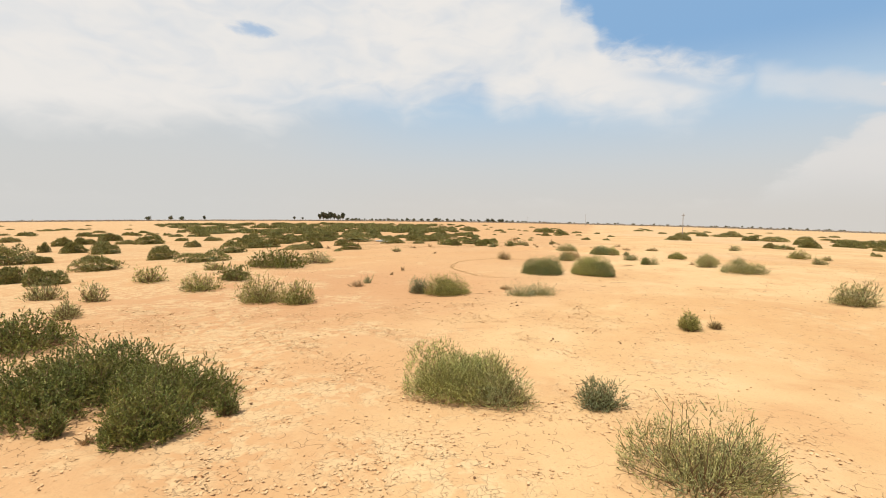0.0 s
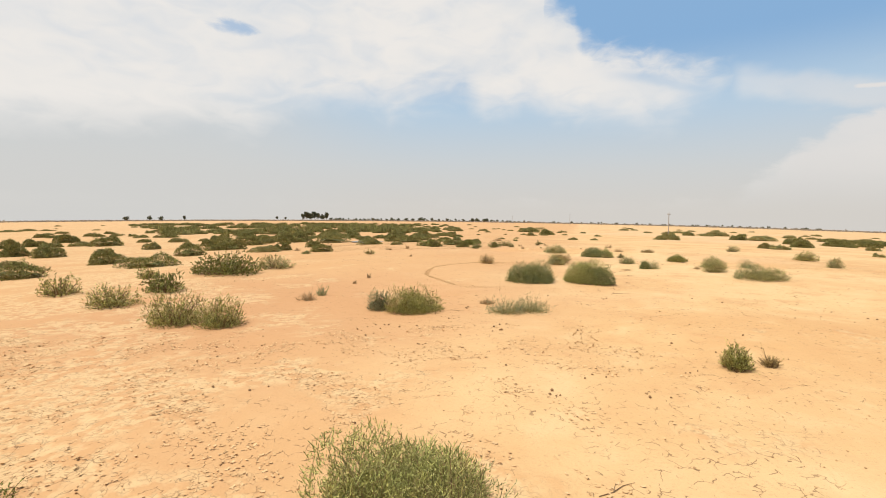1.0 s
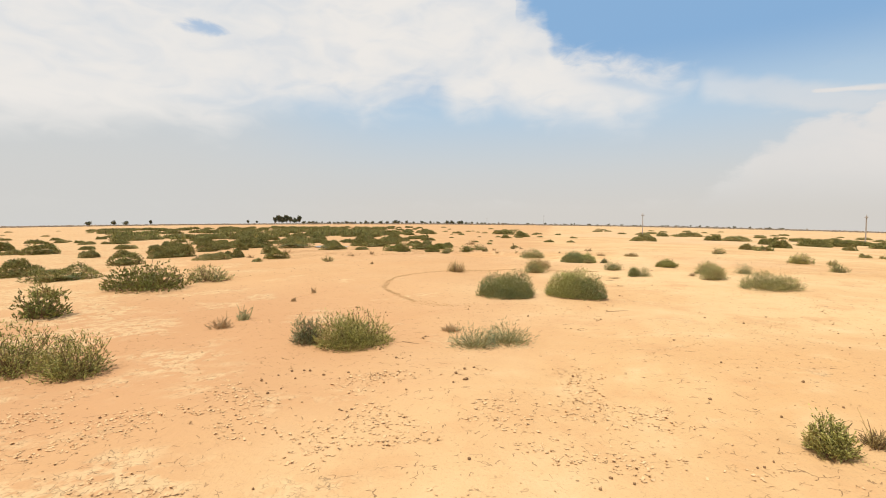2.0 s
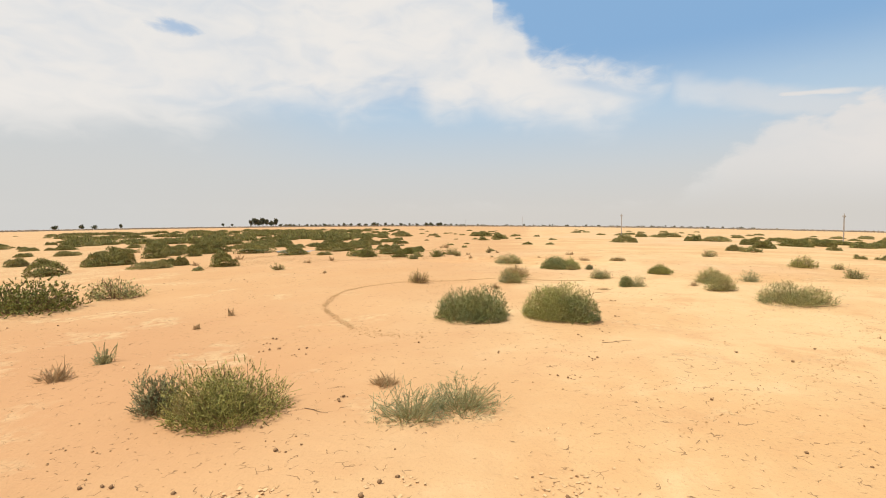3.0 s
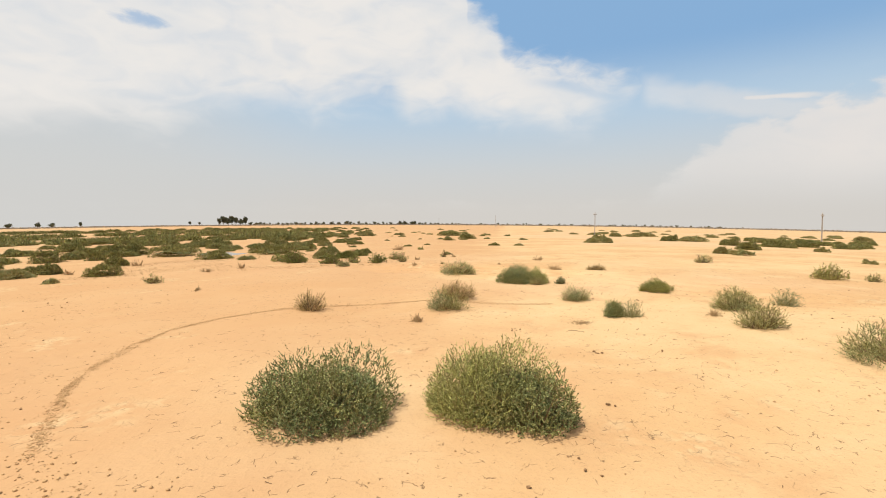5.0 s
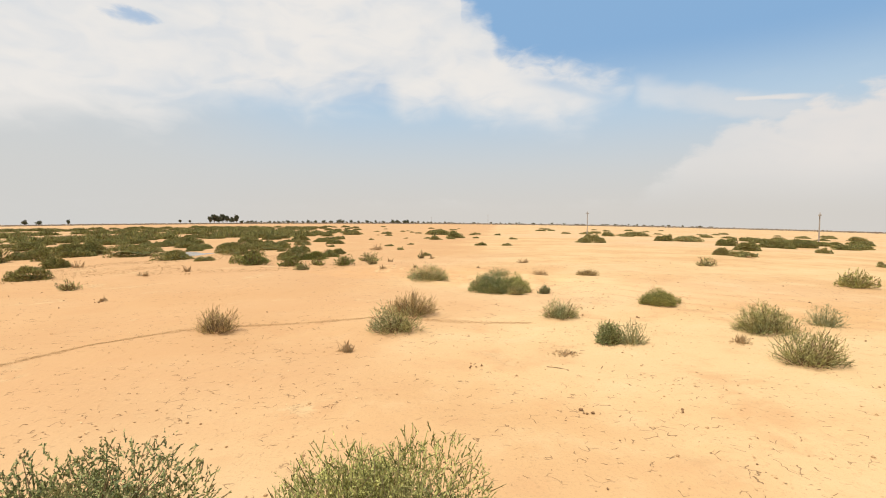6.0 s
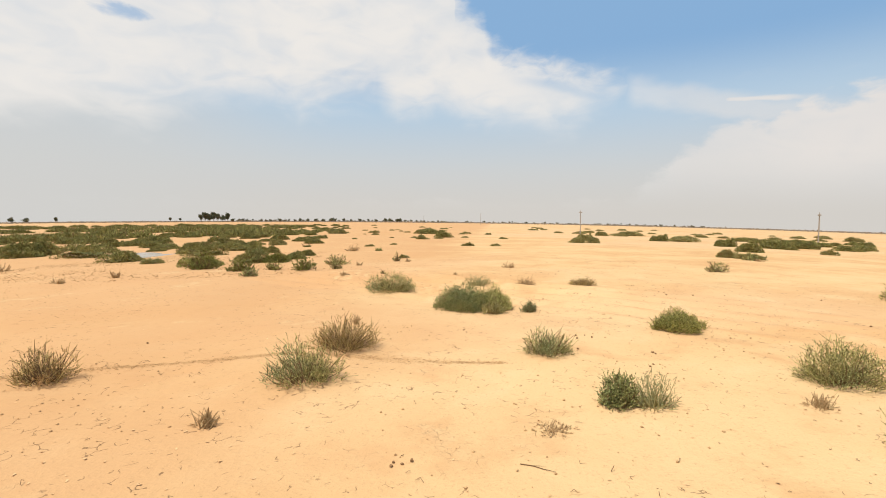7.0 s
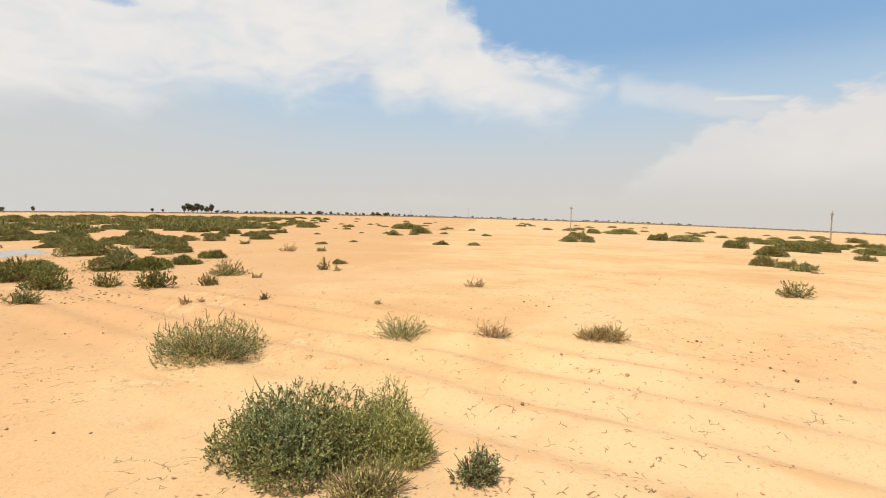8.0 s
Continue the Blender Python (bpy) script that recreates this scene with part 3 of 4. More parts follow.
def mound_parts(wide, high, rng, leaf):
    """Points and faces of a dense low mound of leaves, and of the twigs at its foot. leaf: the length of its leaf tufts."""
    rad = wide / 2
    lobes = 12 + int(min(16, wide * 6))
    turn, out = rng.uniform(0, 6.283, lobes), rad * 0.80 * np.sqrt(rng.uniform(0.02, 1, lobes))
    cx, cy = np.cos(turn) * out, np.sin(turn) * out * 0.85
    lr = np.clip((rad - out) * rng.uniform(0.6, 1.1, lobes), 0.17 * rad, 0.46 * rad)
    lh = high * rng.uniform(0.35, 1.0, lobes) * (1 - 0.55 * (out / rad) ** 2)
    lh[rng.integers(lobes)] = high

    def dome(x, y):
        d = np.hypot(x[..., None] - cx, y[..., None] - cy) / lr
        return (lh * np.sqrt(np.clip(1 - d**2.2, 0, 1))).max(-1)

    # leafy heart
    rings, spokes = 6, 18
    t, r = np.meshgrid(np.linspace(0, 6.283, spokes, endpoint=False), np.linspace(0.04, 0.62, rings) * rad)
    x, y = r * np.cos(t), r * np.sin(t) * 0.9
    heart = np.stack([x, y, dome(x, y) * 0.45 * rng.uniform(0.75, 1.1, x.shape) - 0.05], -1).reshape(-1, 3)
    i, j = np.meshgrid(np.arange(rings - 1), np.arange(spokes), indexing="ij")
    q = [i * spokes + j, i * spokes + (j + 1) % spokes, (i + 1) * spokes + (j + 1) % spokes, (i + 1) * spokes + j]
    q = [v.ravel() for v in q]
    heart_faces = np.concatenate([np.stack([q[3], q[2], q[1]], -1), np.stack([q[3], q[1], q[0]], -1)])
    # leaf tufts all over it
    n = int(np.clip(2.8 * (2.2 * rad * rad + 3.2 * rad * high) / (leaf * leaf * 0.26), 120, 3800))
    pick = rng.choice(lobes, n, p=lr**2 / (lr**2).sum())
    a, e = rng.uniform(0, 6.283, n), np.arcsin(rng.uniform(0.02, 1, n) ** 0.8)
    px, py = cx[pick] + lr[pick] * np.cos(a) * np.cos(e), cy[pick] + lr[pick] * np.sin(a) * np.cos(e)
    pz = np.maximum(lh[pick] * np.sin(e) * rng.uniform(0.8, 1.0, n), dome(px, py) * rng.uniform(0.62, 0.98, n))
    skirt = rng.uniform(0, 1, n) < 0.3
    pz = np.where(skirt, pz * rng.uniform(0, 0.5, n), pz)
    pos = np.stack([px, py, np.maximum(pz - leaf * 0.6, -0.02)], 1)
    way = unit(np.stack([np.cos(a) * np.cos(e), np.sin(a) * np.cos(e), 0.55 + 0.6 * np.sin(e)], 1) + rng.normal(size=(n, 3)) * 0.55)
    side = unit(np.cross(way, rng.normal(size=(n, 3))))
    co, faces = needles(pos, way, side, leaf * rng.uniform(0.6, 1.5, n), leaf * 0.46)
    leaves = (np.concatenate([heart, co]), np.concatenate([heart_faces, faces + len(heart)]))
    b = 14
    t = rng.uniform(0, 6.283, b)
    tips = np.stack([np.cos(t) * rad * 0.8, np.sin(t) * rad * 0.7, rng.uniform(0.1, 0.5, b) * high], 1)
    return leaves, rods(tips * np.array([0.4, 0.4, 0]) - np.array([0, 0, 0.03]), tips, 0.012, 0.006, rng, 0.1)


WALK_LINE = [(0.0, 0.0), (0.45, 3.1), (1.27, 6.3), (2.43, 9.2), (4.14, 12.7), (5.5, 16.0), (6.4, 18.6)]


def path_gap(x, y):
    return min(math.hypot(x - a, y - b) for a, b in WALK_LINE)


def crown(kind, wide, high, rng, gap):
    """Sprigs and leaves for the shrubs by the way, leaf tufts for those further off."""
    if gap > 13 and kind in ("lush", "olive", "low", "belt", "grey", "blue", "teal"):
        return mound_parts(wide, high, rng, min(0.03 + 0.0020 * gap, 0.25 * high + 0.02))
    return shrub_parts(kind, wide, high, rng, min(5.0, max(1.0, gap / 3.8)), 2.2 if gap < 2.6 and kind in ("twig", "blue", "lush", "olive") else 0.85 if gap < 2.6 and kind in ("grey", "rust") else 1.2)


SEEDS = itertools.count(100)
LITTER = []


def shrub(kind, x, y, wide, high, group="shrubs on the sand flat"):
    rng = np.random.default_rng(next(SEEDS))
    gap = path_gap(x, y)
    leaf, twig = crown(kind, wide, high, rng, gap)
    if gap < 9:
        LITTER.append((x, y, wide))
    root = new("shrub")
    root.location = (x, y, float(ground_z(x, y)))
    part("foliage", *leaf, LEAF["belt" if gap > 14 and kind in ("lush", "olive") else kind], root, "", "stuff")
    part("brushwood", *twig, DRY_BARK if kind == "dry" else BROOM_BARK if kind == "twig" else PALE_BARK if kind == "sparse" else BARK, root, "thin woody brown twigs", "stuff")
    return tagged(root, WORDS[kind], "shrub", group)


shrub("grey", 1.63, 3.10, 1.01, 0.37)
shrub("dry", -2.82, 3.69, 0.07, 0.11)
shrub("lush", -3.24, 3.79, 0.27, 0.23)
shrub("lush", -2.43, 3.81, 0.78, 0.37)
shrub("lush", -1.99, 4.24, 0.25, 0.19)
shrub("lush", -3.75, 4.25, 1.22, 0.43)
shrub("teal", 1.33, 4.34, 0.45, 0.23)
shrub("grey", 0.44, 4.50, 0.67, 0.38)
shrub("lush", -2.68, 4.56, 1.20, 0.35)
shrub("twig", 0.06, 4.83, 1.04, 0.36)
shrub("lush", -3.60, 4.86, 1.37, 0.41)
shrub("lush", -5.75, 6.25, 1.28, 0.40)
shrub("olive", 3.46, 7.23, 0.32, 0.21)
shrub("rust", 3.87, 7.32, 0.26, 0.12)
shrub("grey", -6.68, 8.22, 0.48, 0.30)
shrub("grey", -6.93, 8.57, 0.47, 0.23)
shrub("grey", 7.43, 9.28, 0.76, 0.40)
shrub("olive", -3.16, 9.69, 0.75, 0.42)
shrub("olive", -4.02, 9.96, 1.02, 0.51)
shrub("sparse", 1.36, 10.18, 0.64, 0.23)
shrub("grey", -7.73, 10.30, 0.67, 0.40)
shrub("sparse", 1.81, 10.31, 0.71, 0.24)
shrub("olive", -0.16, 10.48, 0.99, 0.37)
shrub("grey", -9.00, 10.50, 0.87, 0.34)
shrub("teal", -0.78, 10.64, 0.45, 0.32)
shrub("dry", 1.15, 10.97, 0.34, 0.10)
shrub("olive", -6.18, 11.68, 1.03, 0.39)
shrub("dry", -2.38, 11.82, 0.46, 0.16)
shrub("sparse", -2.23, 12.43, 0.30, 0.20)
shrub("olive", -8.29, 13.10, 0.92, 0.40)
shrub("lush", -6.01, 13.20, 0.83, 0.42)
shrub("lush", -11.19, 13.10, 1.08, 0.54)
shrub("blue", 3.97, 13.55, 0.76, 0.35)
shrub("lush", -12.75, 13.72, 0.98, 0.54)
shrub("twig", 3.77, 13.81, 0.99, 0.44)
shrub("blue", 2.47, 13.93, 1.15, 0.38)
shrub("dry", -1.83, 14.20, 0.08, 0.08)
shrub("grey", 8.23, 14.25, 1.17, 0.31)
shrub("dry", -1.63, 15.16, 0.14, 0.16)
shrub("olive", -7.87, 15.85, 0.69, 0.29)
shrub("grey", 8.04, 15.96, 0.68, 0.30)
shrub("lush", -6.15, 16.75, 1.95, 0.55)
shrub("dry", 7.99, 16.83, 0.25, 0.09)
shrub("dry", 5.90, 16.91, 0.30, 0.02)
shrub("sparse", 6.84, 17.14, 0.43, 0.24)
shrub("blue", 6.59, 17.22, 0.35, 0.21)
shrub("grey", 8.76, 17.30, 0.75, 0.33)
shrub("grey", -5.19, 18.24, 1.23, 0.41)
shrub("dry", 3.52, 17.33, 0.11, 0.11)
shrub("dry", 3.51, 17.40, 0.10, 0.10)
shrub("grey", 12.78, 17.56, 0.51, 0.24)
shrub("sparse", 9.94, 17.59, 0.52, 0.28)
shrub("lush", -13.06, 17.60, 1.99, 0.64)
shrub("grey", 4.12, 18.16, 0.71, 0.31)
shrub("rust", 1.82, 18.55, 0.55, 0.27)
shrub("grey", 6.56, 18.60, 0.56, 0.24)
shrub("rust", 4.42, 19.15, 0.82, 0.29)
shrub("olive", 8.62, 19.33, 0.69, 0.19)
shrub("lush", -10.44, 20.07, 2.24, 0.63)
shrub("dry", 4.57, 20.17, 0.12, 0.11)
shrub("grey", 15.28, 20.63, 0.39, 0.19)
shrub("grey", 6.57, 20.69, 0.43, 0.18)
shrub("teal", 7.11, 20.75, 0.27, 0.15)
shrub("olive", 14.34, 20.98, 0.90, 0.32)
shrub("blue", 6.21, 21.14, 0.92, 0.29)
shrub("twig", 6.65, 21.16, 0.62, 0.27)
shrub("dry", -0.92, 21.48, 0.15, 0.11)
shrub("lush", -20.09, 21.48, 2.32, 1.10)
shrub("lush", -19.01, 21.84, 1.14, 0.56)
shrub("lush", -13.94, 22.94, 1.61, 0.73)
shrub("rust", 9.11, 23.13, 0.58, 0.15)
shrub("grey", 5.23, 23.29, 0.98, 0.32)
shrub("dry", 8.03, 23.42, 0.47, 0.17)
shrub("sparse", 7.08, 23.76, 0.64, 0.21)
shrub("grey", -2.94, 24.24, 0.52, 0.23)
shrub("grey", -6.12, 25.41, 0.44, 0.19)
shrub("dry", 6.94, 25.43, 0.10, 0.06)
shrub("grey", 14.38, 25.78, 0.65, 0.26)
shrub("dry", 4.24, 25.92, 0.19, 0.10)
shrub("dry", 4.35, 26.34, 0.12, 0.06)
shrub("lush", -12.20, 26.60, 1.70, 0.75)
shrub("blue", 1.95, 26.45, 0.47, 0.19)
shrub("grey", 5.23, 26.46, 0.21, 0.10)
shrub("grey", 23.23, 26.51, 0.66, 0.28)
shrub("dry", -2.34, 26.61, 0.42, 0.13)
shrub("low", 22.43, 26.84, 0.54, 0.26)
shrub("dry", 8.83, 27.08, 0.47, 0.16)
shrub("dry", -1.44, 27.40, 0.28, 0.20)
shrub("lush", -20.18, 27.75, 1.66, 0.77)
shrub("low", -9.06, 28.01, 1.78, 0.35)
shrub("lush", 1.41, 28.03, 0.77, 0.32)
shrub("lush", -6.02, 28.08, 1.30, 0.47)
shrub("lush", 3.09, 28.08, 0.69, 0.30)
shrub("grey", 3.98, 28.18, 0.39, 0.23)
shrub("olive", 2.24, 28.30, 0.52, 0.26)
shrub("dry", -7.52, 28.77, 0.37, 0.16)
shrub("lush", -22.92, 28.80, 1.66, 0.66)
shrub("lush", -8.37, 29.22, 0.79, 0.46)
shrub("lush", -25.10, 29.24, 0.75, 0.68)
shrub("dry", 4.66, 29.28, 0.24, 0.13)
shrub("lush", -9.26, 29.73, 1.06, 0.34)
shrub("lush", -0.09, 29.74, 0.93, 0.46)
shrub("grey", 3.96, 30.07, 0.86, 0.29)
shrub("dry", 19.74, 30.11, 0.35, 0.10)
shrub("dry", 6.27, 30.44, 0.24, 0.16)
shrub("lush", -0.42, 30.80, 1.55, 0.42)
shrub("grey", 19.96, 30.85, 0.57, 0.29)
shrub("grey", 5.94, 30.90, 0.33, 0.28)
shrub("dry", -6.42, 31.33, 0.57, 0.26)
shrub("lush", -13.01, 31.35, 1.58, 0.50)
shrub("low", 20.93, 31.44, 0.60, 0.30)
shrub("lush", -12.13, 31.46, 1.68, 1.01)
shrub("lush", 1.86, 31.46, 1.11, 0.35)
shrub("lush", 0.95, 31.53, 1.33, 0.55)
shrub("lush", -7.48, 31.88, 1.00, 0.48)
shrub("low", 20.76, 32.09, 0.69, 0.34)
shrub("low", -2.45, 32.39, 0.86, 0.20)
shrub("olive", 2.32, 32.50, 0.85, 0.26)
shrub("low", 20.67, 32.88, 0.96, 0.45)
shrub("low", -18.27, 33.51, 1.16, 0.54)
shrub("lush", -4.46, 34.86, 1.97, 0.49)
shrub("lush", -28.61, 35.01, 1.54, 0.73)
shrub("dry", 2.09, 36.43, 0.65, 0.19)
shrub("grey", 0.41, 36.67, 0.68, 0.19)
shrub("lush", -12.93, 36.83, 1.56, 0.85)
shrub("lush", -2.08, 37.05, 2.12, 0.69)
shrub("lush", -28.50, 37.05, 1.54, 0.60)
shrub("lush", -10.94, 37.27, 1.00, 0.53)
shrub("low", -25.41, 37.28, 1.72, 0.34)
shrub("lush", -23.67, 37.33, 2.35, 0.94)
shrub("dry", 4.33, 37.70, 0.76, 0.34)
shrub("lush", -12.70, 38.67, 1.29, 0.49)
shrub("low", 32.92, 39.04, 1.03, 0.40)
shrub("lush", -7.92, 39.14, 2.97, 0.88)
shrub("lush", -3.28, 39.47, 1.71, 0.59)
shrub("lush", 28.35, 40.30, 1.76, 0.79)
shrub("low", -37.68, 40.50, 1.60, 0.52)
shrub("lush", -1.49, 41.37, 2.09, 0.61)
shrub("lush", -10.86, 41.52, 1.87, 0.88)
shrub("lush", -30.04, 41.86, 2.03, 0.77)
shrub("lush", -12.58, 42.47, 2.01, 0.76)
shrub("lush", -18.05, 43.26, 2.08, 0.49)
shrub("dry", 1.55, 44.87, 0.63, 0.17)
shrub("lush", 36.00, 46.14, 2.40, 0.80)
shrub("lush", -3.70, 46.30, 2.12, 0.85)
shrub("low", -0.42, 46.82, 1.20, 0.42)
shrub("lush", -17.77, 47.17, 2.42, 0.70)
shrub("low", -1.80, 47.31, 1.03, 0.36)
shrub("lush", 39.89, 47.43, 2.17, 0.80)
shrub("lush", 33.27, 48.17, 1.76, 0.78)
shrub("low", 45.82, 48.39, 1.21, 0.39)
shrub("lush", -8.25, 48.76, 1.99, 0.72)
shrub("low", 23.34, 50.66, 1.17, 0.54)
shrub("low", 21.94, 50.70, 1.37, 0.55)
shrub("low", 25.05, 55.81, 1.81, 0.80)
shrub("low", 10.26, 56.48, 1.21, 0.45)
shrub("low", 36.54, 57.97, 3.64, 0.63)
shrub("lush", 34.01, 57.98, 1.75, 0.78)
shrub("lush", -4.74, 59.58, 1.73, 0.60)
shrub("lush", 13.07, 61.79, 2.06, 0.80)
shrub("lush", -19.81, 65.82, 1.58, 0.72)
shrub("low", 76.06, 74.18, 2.73, 0.80)
shrub("low", 36.90, 75.06, 1.89, 0.68)
shrub("low", -63.91, 75.26, 3.14, 0.35)
shrub("low", 2.17, 75.29, 2.38, 0.80)
shrub("lush", 13.49, 76.02, 3.60, 0.80)
shrub("low", 42.93, 78.20, 4.20, 0.80)
shrub("low", -61.82, 79.93, 2.41, 0.28)
shrub("low", -65.54, 80.61, 2.80, 0.37)
shrub("lush", -1.75, 56.69, 1.69, 0.51)
shrub("lush", -1.43, 43.24, 1.61, 0.41)
shrub("lush", 0.56, 37.69, 1.26, 0.37)
shrub("lush", 1.70, 48.76, 1.36, 0.31)
shrub("lush", 2.44, 34.67, 1.01, 0.28)
shrub("low", 1.58, 83.59, 2.30, 0.40)
shrub("low", 6.85, 80.02, 1.60, 0.39)
shrub("lush", -0.28, 68.65, 1.53, 0.41)
shrub("low", 6.34, 32.21, 0.41, 0.15)
shrub("grey", 5.60, 37.38, 0.35, 0.18)

# ---- the shrub belts further off ----


def far_shrub(kind, wide, high, tuft, seed):
    leaf, twig = mound_parts(wide, high, np.random.default_rng(seed), tuft)
    root = new("shrub")
    part("foliage", *leaf, LEAF[kind], root, "", "stuff")
    part("brushwood", *twig, BARK, root, "thin woody brown twigs", "stuff")
    return tagged(root, WORDS[kind], "shrub", "far belt of shrubs")


MODELS = [far_shrub("belt", 2.0, 0.48, 0.12, 11), far_shrub("belt", 2.7, 0.52, 0.13, 12), far_shrub("belt", 1.4, 0.38, 0.11, 13), far_shrub("low", 1.4, 0.32, 0.09, 14)]
USED = set()


def plant(model, x, y, size, turn):
    m = pose(x, y, float(ground_z(x, y)) - 0.02, 0, 0, turn)
    if model not in USED:
        USED.add(model)
        model.matrix_basis = m @ Matrix.Diagonal((size, size, size, 1))
        return model
    ob = copy_thing(model, m)
    ob.scale = (size, size, size)
    return ob


def strew(count, az0, az1, near, far, size0, size1, seed, power=1.0, holes=0.0):
    """Places of shrubs over a sector of the plain round (3, 8): bearings in degrees, distances in metres."""
    rng = np.random.default_rng(seed)
    done = 0
    while done < count:
        a = radians(rng.uniform(az0, az1))
        d = near * (far / near) ** (rng.uniform() ** power)
        x, y = 3 + d * math.sin(a), 8 + d * math.cos(a)
        if holes and noise.noise((x * 0.11, y * 0.06, seed * 3.1)) < holes - 0.5:
            continue
        done += 1
        yield x, y, rng.uniform(size0, size1) * (1 + d / 260), rng


def belt(kinds, *where):
    for x, y, size, rng in strew(*where):
        plant(MODELS[kinds[rng.integers(len(kinds))]], x, y, size, rng.uniform(0, 360))


def far_scrub(mat, wide, high, tuft, label, *where):
    """The shrubs too far off to tell apart, as one mass."""
    co, faces, total = [], [], 0
    for x, y, size, rng in strew(*where):
        (p, f), _ = mound_parts(wide * size, high * size, rng, tuft)
        co.append(p + np.array([x, y, float(ground_z(x, y)) - 0.02]))
        faces.append(f + total)
        total += len(p)
    me = bpy.data.meshes.new("far_shrubs")
    fill(me, np.concatenate(co), np.concatenate(faces))
    me.materials.append(mat)
    tagged(new("far_shrubs", me), label, "shrubs", kind="stuff")


belt((0, 2, 2, 1), 70, -34, -9, 34, 64, 0.45, 0.9, 8, 1.0, 0.42)
belt((0, 2, 2, 3), 26, -48, -32, 40, 75, 0.6, 1.0, 2, 1.0, 0.45)
belt((0, 2, 2, 3), 20, -12, -1, 46, 75, 0.5, 0.9, 3, 1.0, 0.45)
belt((0, 1, 2), 24, 38, 48, 48, 80, 0.6, 1.1, 9)
belt((3, 2, 3), 22, -3, 18, 34, 95, 0.28, 0.62, 31)
belt((0, 2), 9, -8, -1, 31, 46, 0.3, 0.6, 33, 1.0, 0.4)
far_scrub(LEAF["belt"], 2.3, 0.46, 0.40, "dense far belt of olive-green shrub mounds on sand", 240, -34, -5, 58, 175, 0.45, 1.15, 1, 0.9, 0.36)
far_scrub(LEAF["belt"], 1.5, 0.38, 0.2, "far scattered olive-green shrub mounds on sand", 60, -12, 0, 70, 190, 0.5, 1.0, 13, 1.0, 0.42)
far_scrub(LEAF["low"], 1.4, 0.3, 0.19, "far scattered low olive-brown shrubs on pale sand", 60, -50, 14, 60, 190, 0.3, 0.9, 4)
far_scrub(LEAF["low"], 1.7, 0.34, 0.2, "far scattered low olive-brown shrubs on pale sand", 30, 20, 50, 75, 170, 0.5, 1.1, 6)

# ---- the horizon: trees, scrub line, poles ----


def tree_model(wide, high, bare, seed, n=420):
    rng = np.random.default_rng(seed)
    root = new("tree")
    a = np.array([[0, 0, -0.2]] + [[0, 0, bare * high * 0.8]] * 5, float)
    tops = np.stack([rng.normal(size=6) * wide * 0.22, rng.normal(size=6) * wide * 0.22, rng.uniform(0.55, 0.85, 6) * high], 1)
    tops[0] = (0, 0, bare * high)
    co, faces = rods(a, tops, 0.16, 0.06, rng, 0.05)
    part("trunk", co, faces, TREE_BARK, root)
    c = unit(rng.normal(size=(14, 3))) * rng.uniform(0.2, 0.8, (14, 1)) * np.array([wide / 2, wide / 2, high * (1 - bare) / 2]) + np.array([0, 0, high * (1 + bare) / 2])
    p = c[rng.integers(14, size=n)] + rng.normal(size=(n, 3)) * np.array([wide * 0.11, wide * 0.11, high * 0.075])
    way = unit(rng.normal(size=(n, 3)) + np.array([0, 0, 0.2]))
    side = unit(np.cross(way, rng.normal(size=(n, 3))))
    part("crown", *kites(p, way, side, 1.15 * high / 6, 0.68 * high / 6), HAZED_TREE_LEAF, root)
    return tagged(root, "dark green tree far off on the horizon", "tree", "trees along the horizon")


TREES = [tree_model(4.2, 5.0, 0.28, 21), tree_model(2.9, 6.2, 0.3, 22), tree_model(5.0, 4.6, 0.18, 23), tree_model(2.6, 4.4, 0.5, 24), tree_model(6.5, 3.2, 0.1, 25, 170), tree_model(4.5, 3.4, 0.12, 26, 150)]


def tree(model, bearing, dist, size):
    """A tree at a bearing (degrees to the right of +y) and distance from (3, 8)."""
    a = radians(bearing)
    return plant(TREES[model], 3 + 2 * dist * math.sin(a), 8 + 2 * dist * math.cos(a), 2 * size, bearing * 37 % 360)

tree(2, -32.98, 399, 0.77)
tree(0, -31.00, 399, 0.71)
tree(2, -29.99, 399, 0.77)
tree(1, -27.91, 399, 0.58)
tree(3, -18.77, 399, 0.74)
tree(3, -17.89, 399, 0.64)
tree(1, -15.99, 398, 0.86)
tree(1, -15.59, 402, 1.11)
tree(0, -15.19, 404, 1.19)
tree(1, -14.79, 408, 1.14)
tree(1, -14.39, 402, 0.96)
tree(0, -13.92, 407, 1.01)
tree(1, -13.47, 380, 0.99)
tree(2, -12.94, 394, 0.60)
tree(0, -12.37, 461, 0.50)
tree(2, -11.97, 414, 0.63)
tree(0, -11.54, 445, 0.48)
tree(3, -10.96, 394, 0.49)
tree(0, -10.10, 435, 0.48)
tree(0, -9.67, 398, 0.38)
tree(2, -9.17, 406, 0.49)
tree(2, -8.21, 396, 0.61)
tree(3, -7.24, 406, 0.51)
tree(2, -6.64, 403, 0.49)
tree(0, -6.06, 380, 0.55)
tree(0, -5.24, 407, 0.52)
tree(2, -4.35, 396, 0.63)
tree(0, -3.66, 402, 0.45)
tree(2, -2.65, 455, 0.88)
tree(2, -2.27, 413, 0.66)
tree(0, -1.33, 443, 0.64)
tree(0, -0.53, 447, 0.51)
tree(2, 0.45, 425, 0.68)
tree(3, 1.41, 389, 0.58)
tree(2, 2.29, 383, 0.55)
tree(2, 3.32, 410, 0.44)
tree(2, 4.11, 404, 0.50)
tree(2, 4.98, 441, 0.47)
tree(2, 5.58, 444, 0.48)
tree(2, 4.74, 359, 0.64)
tree(0, 5.07, 359, 0.59)
tree(0, 3.89, 359, 0.59)
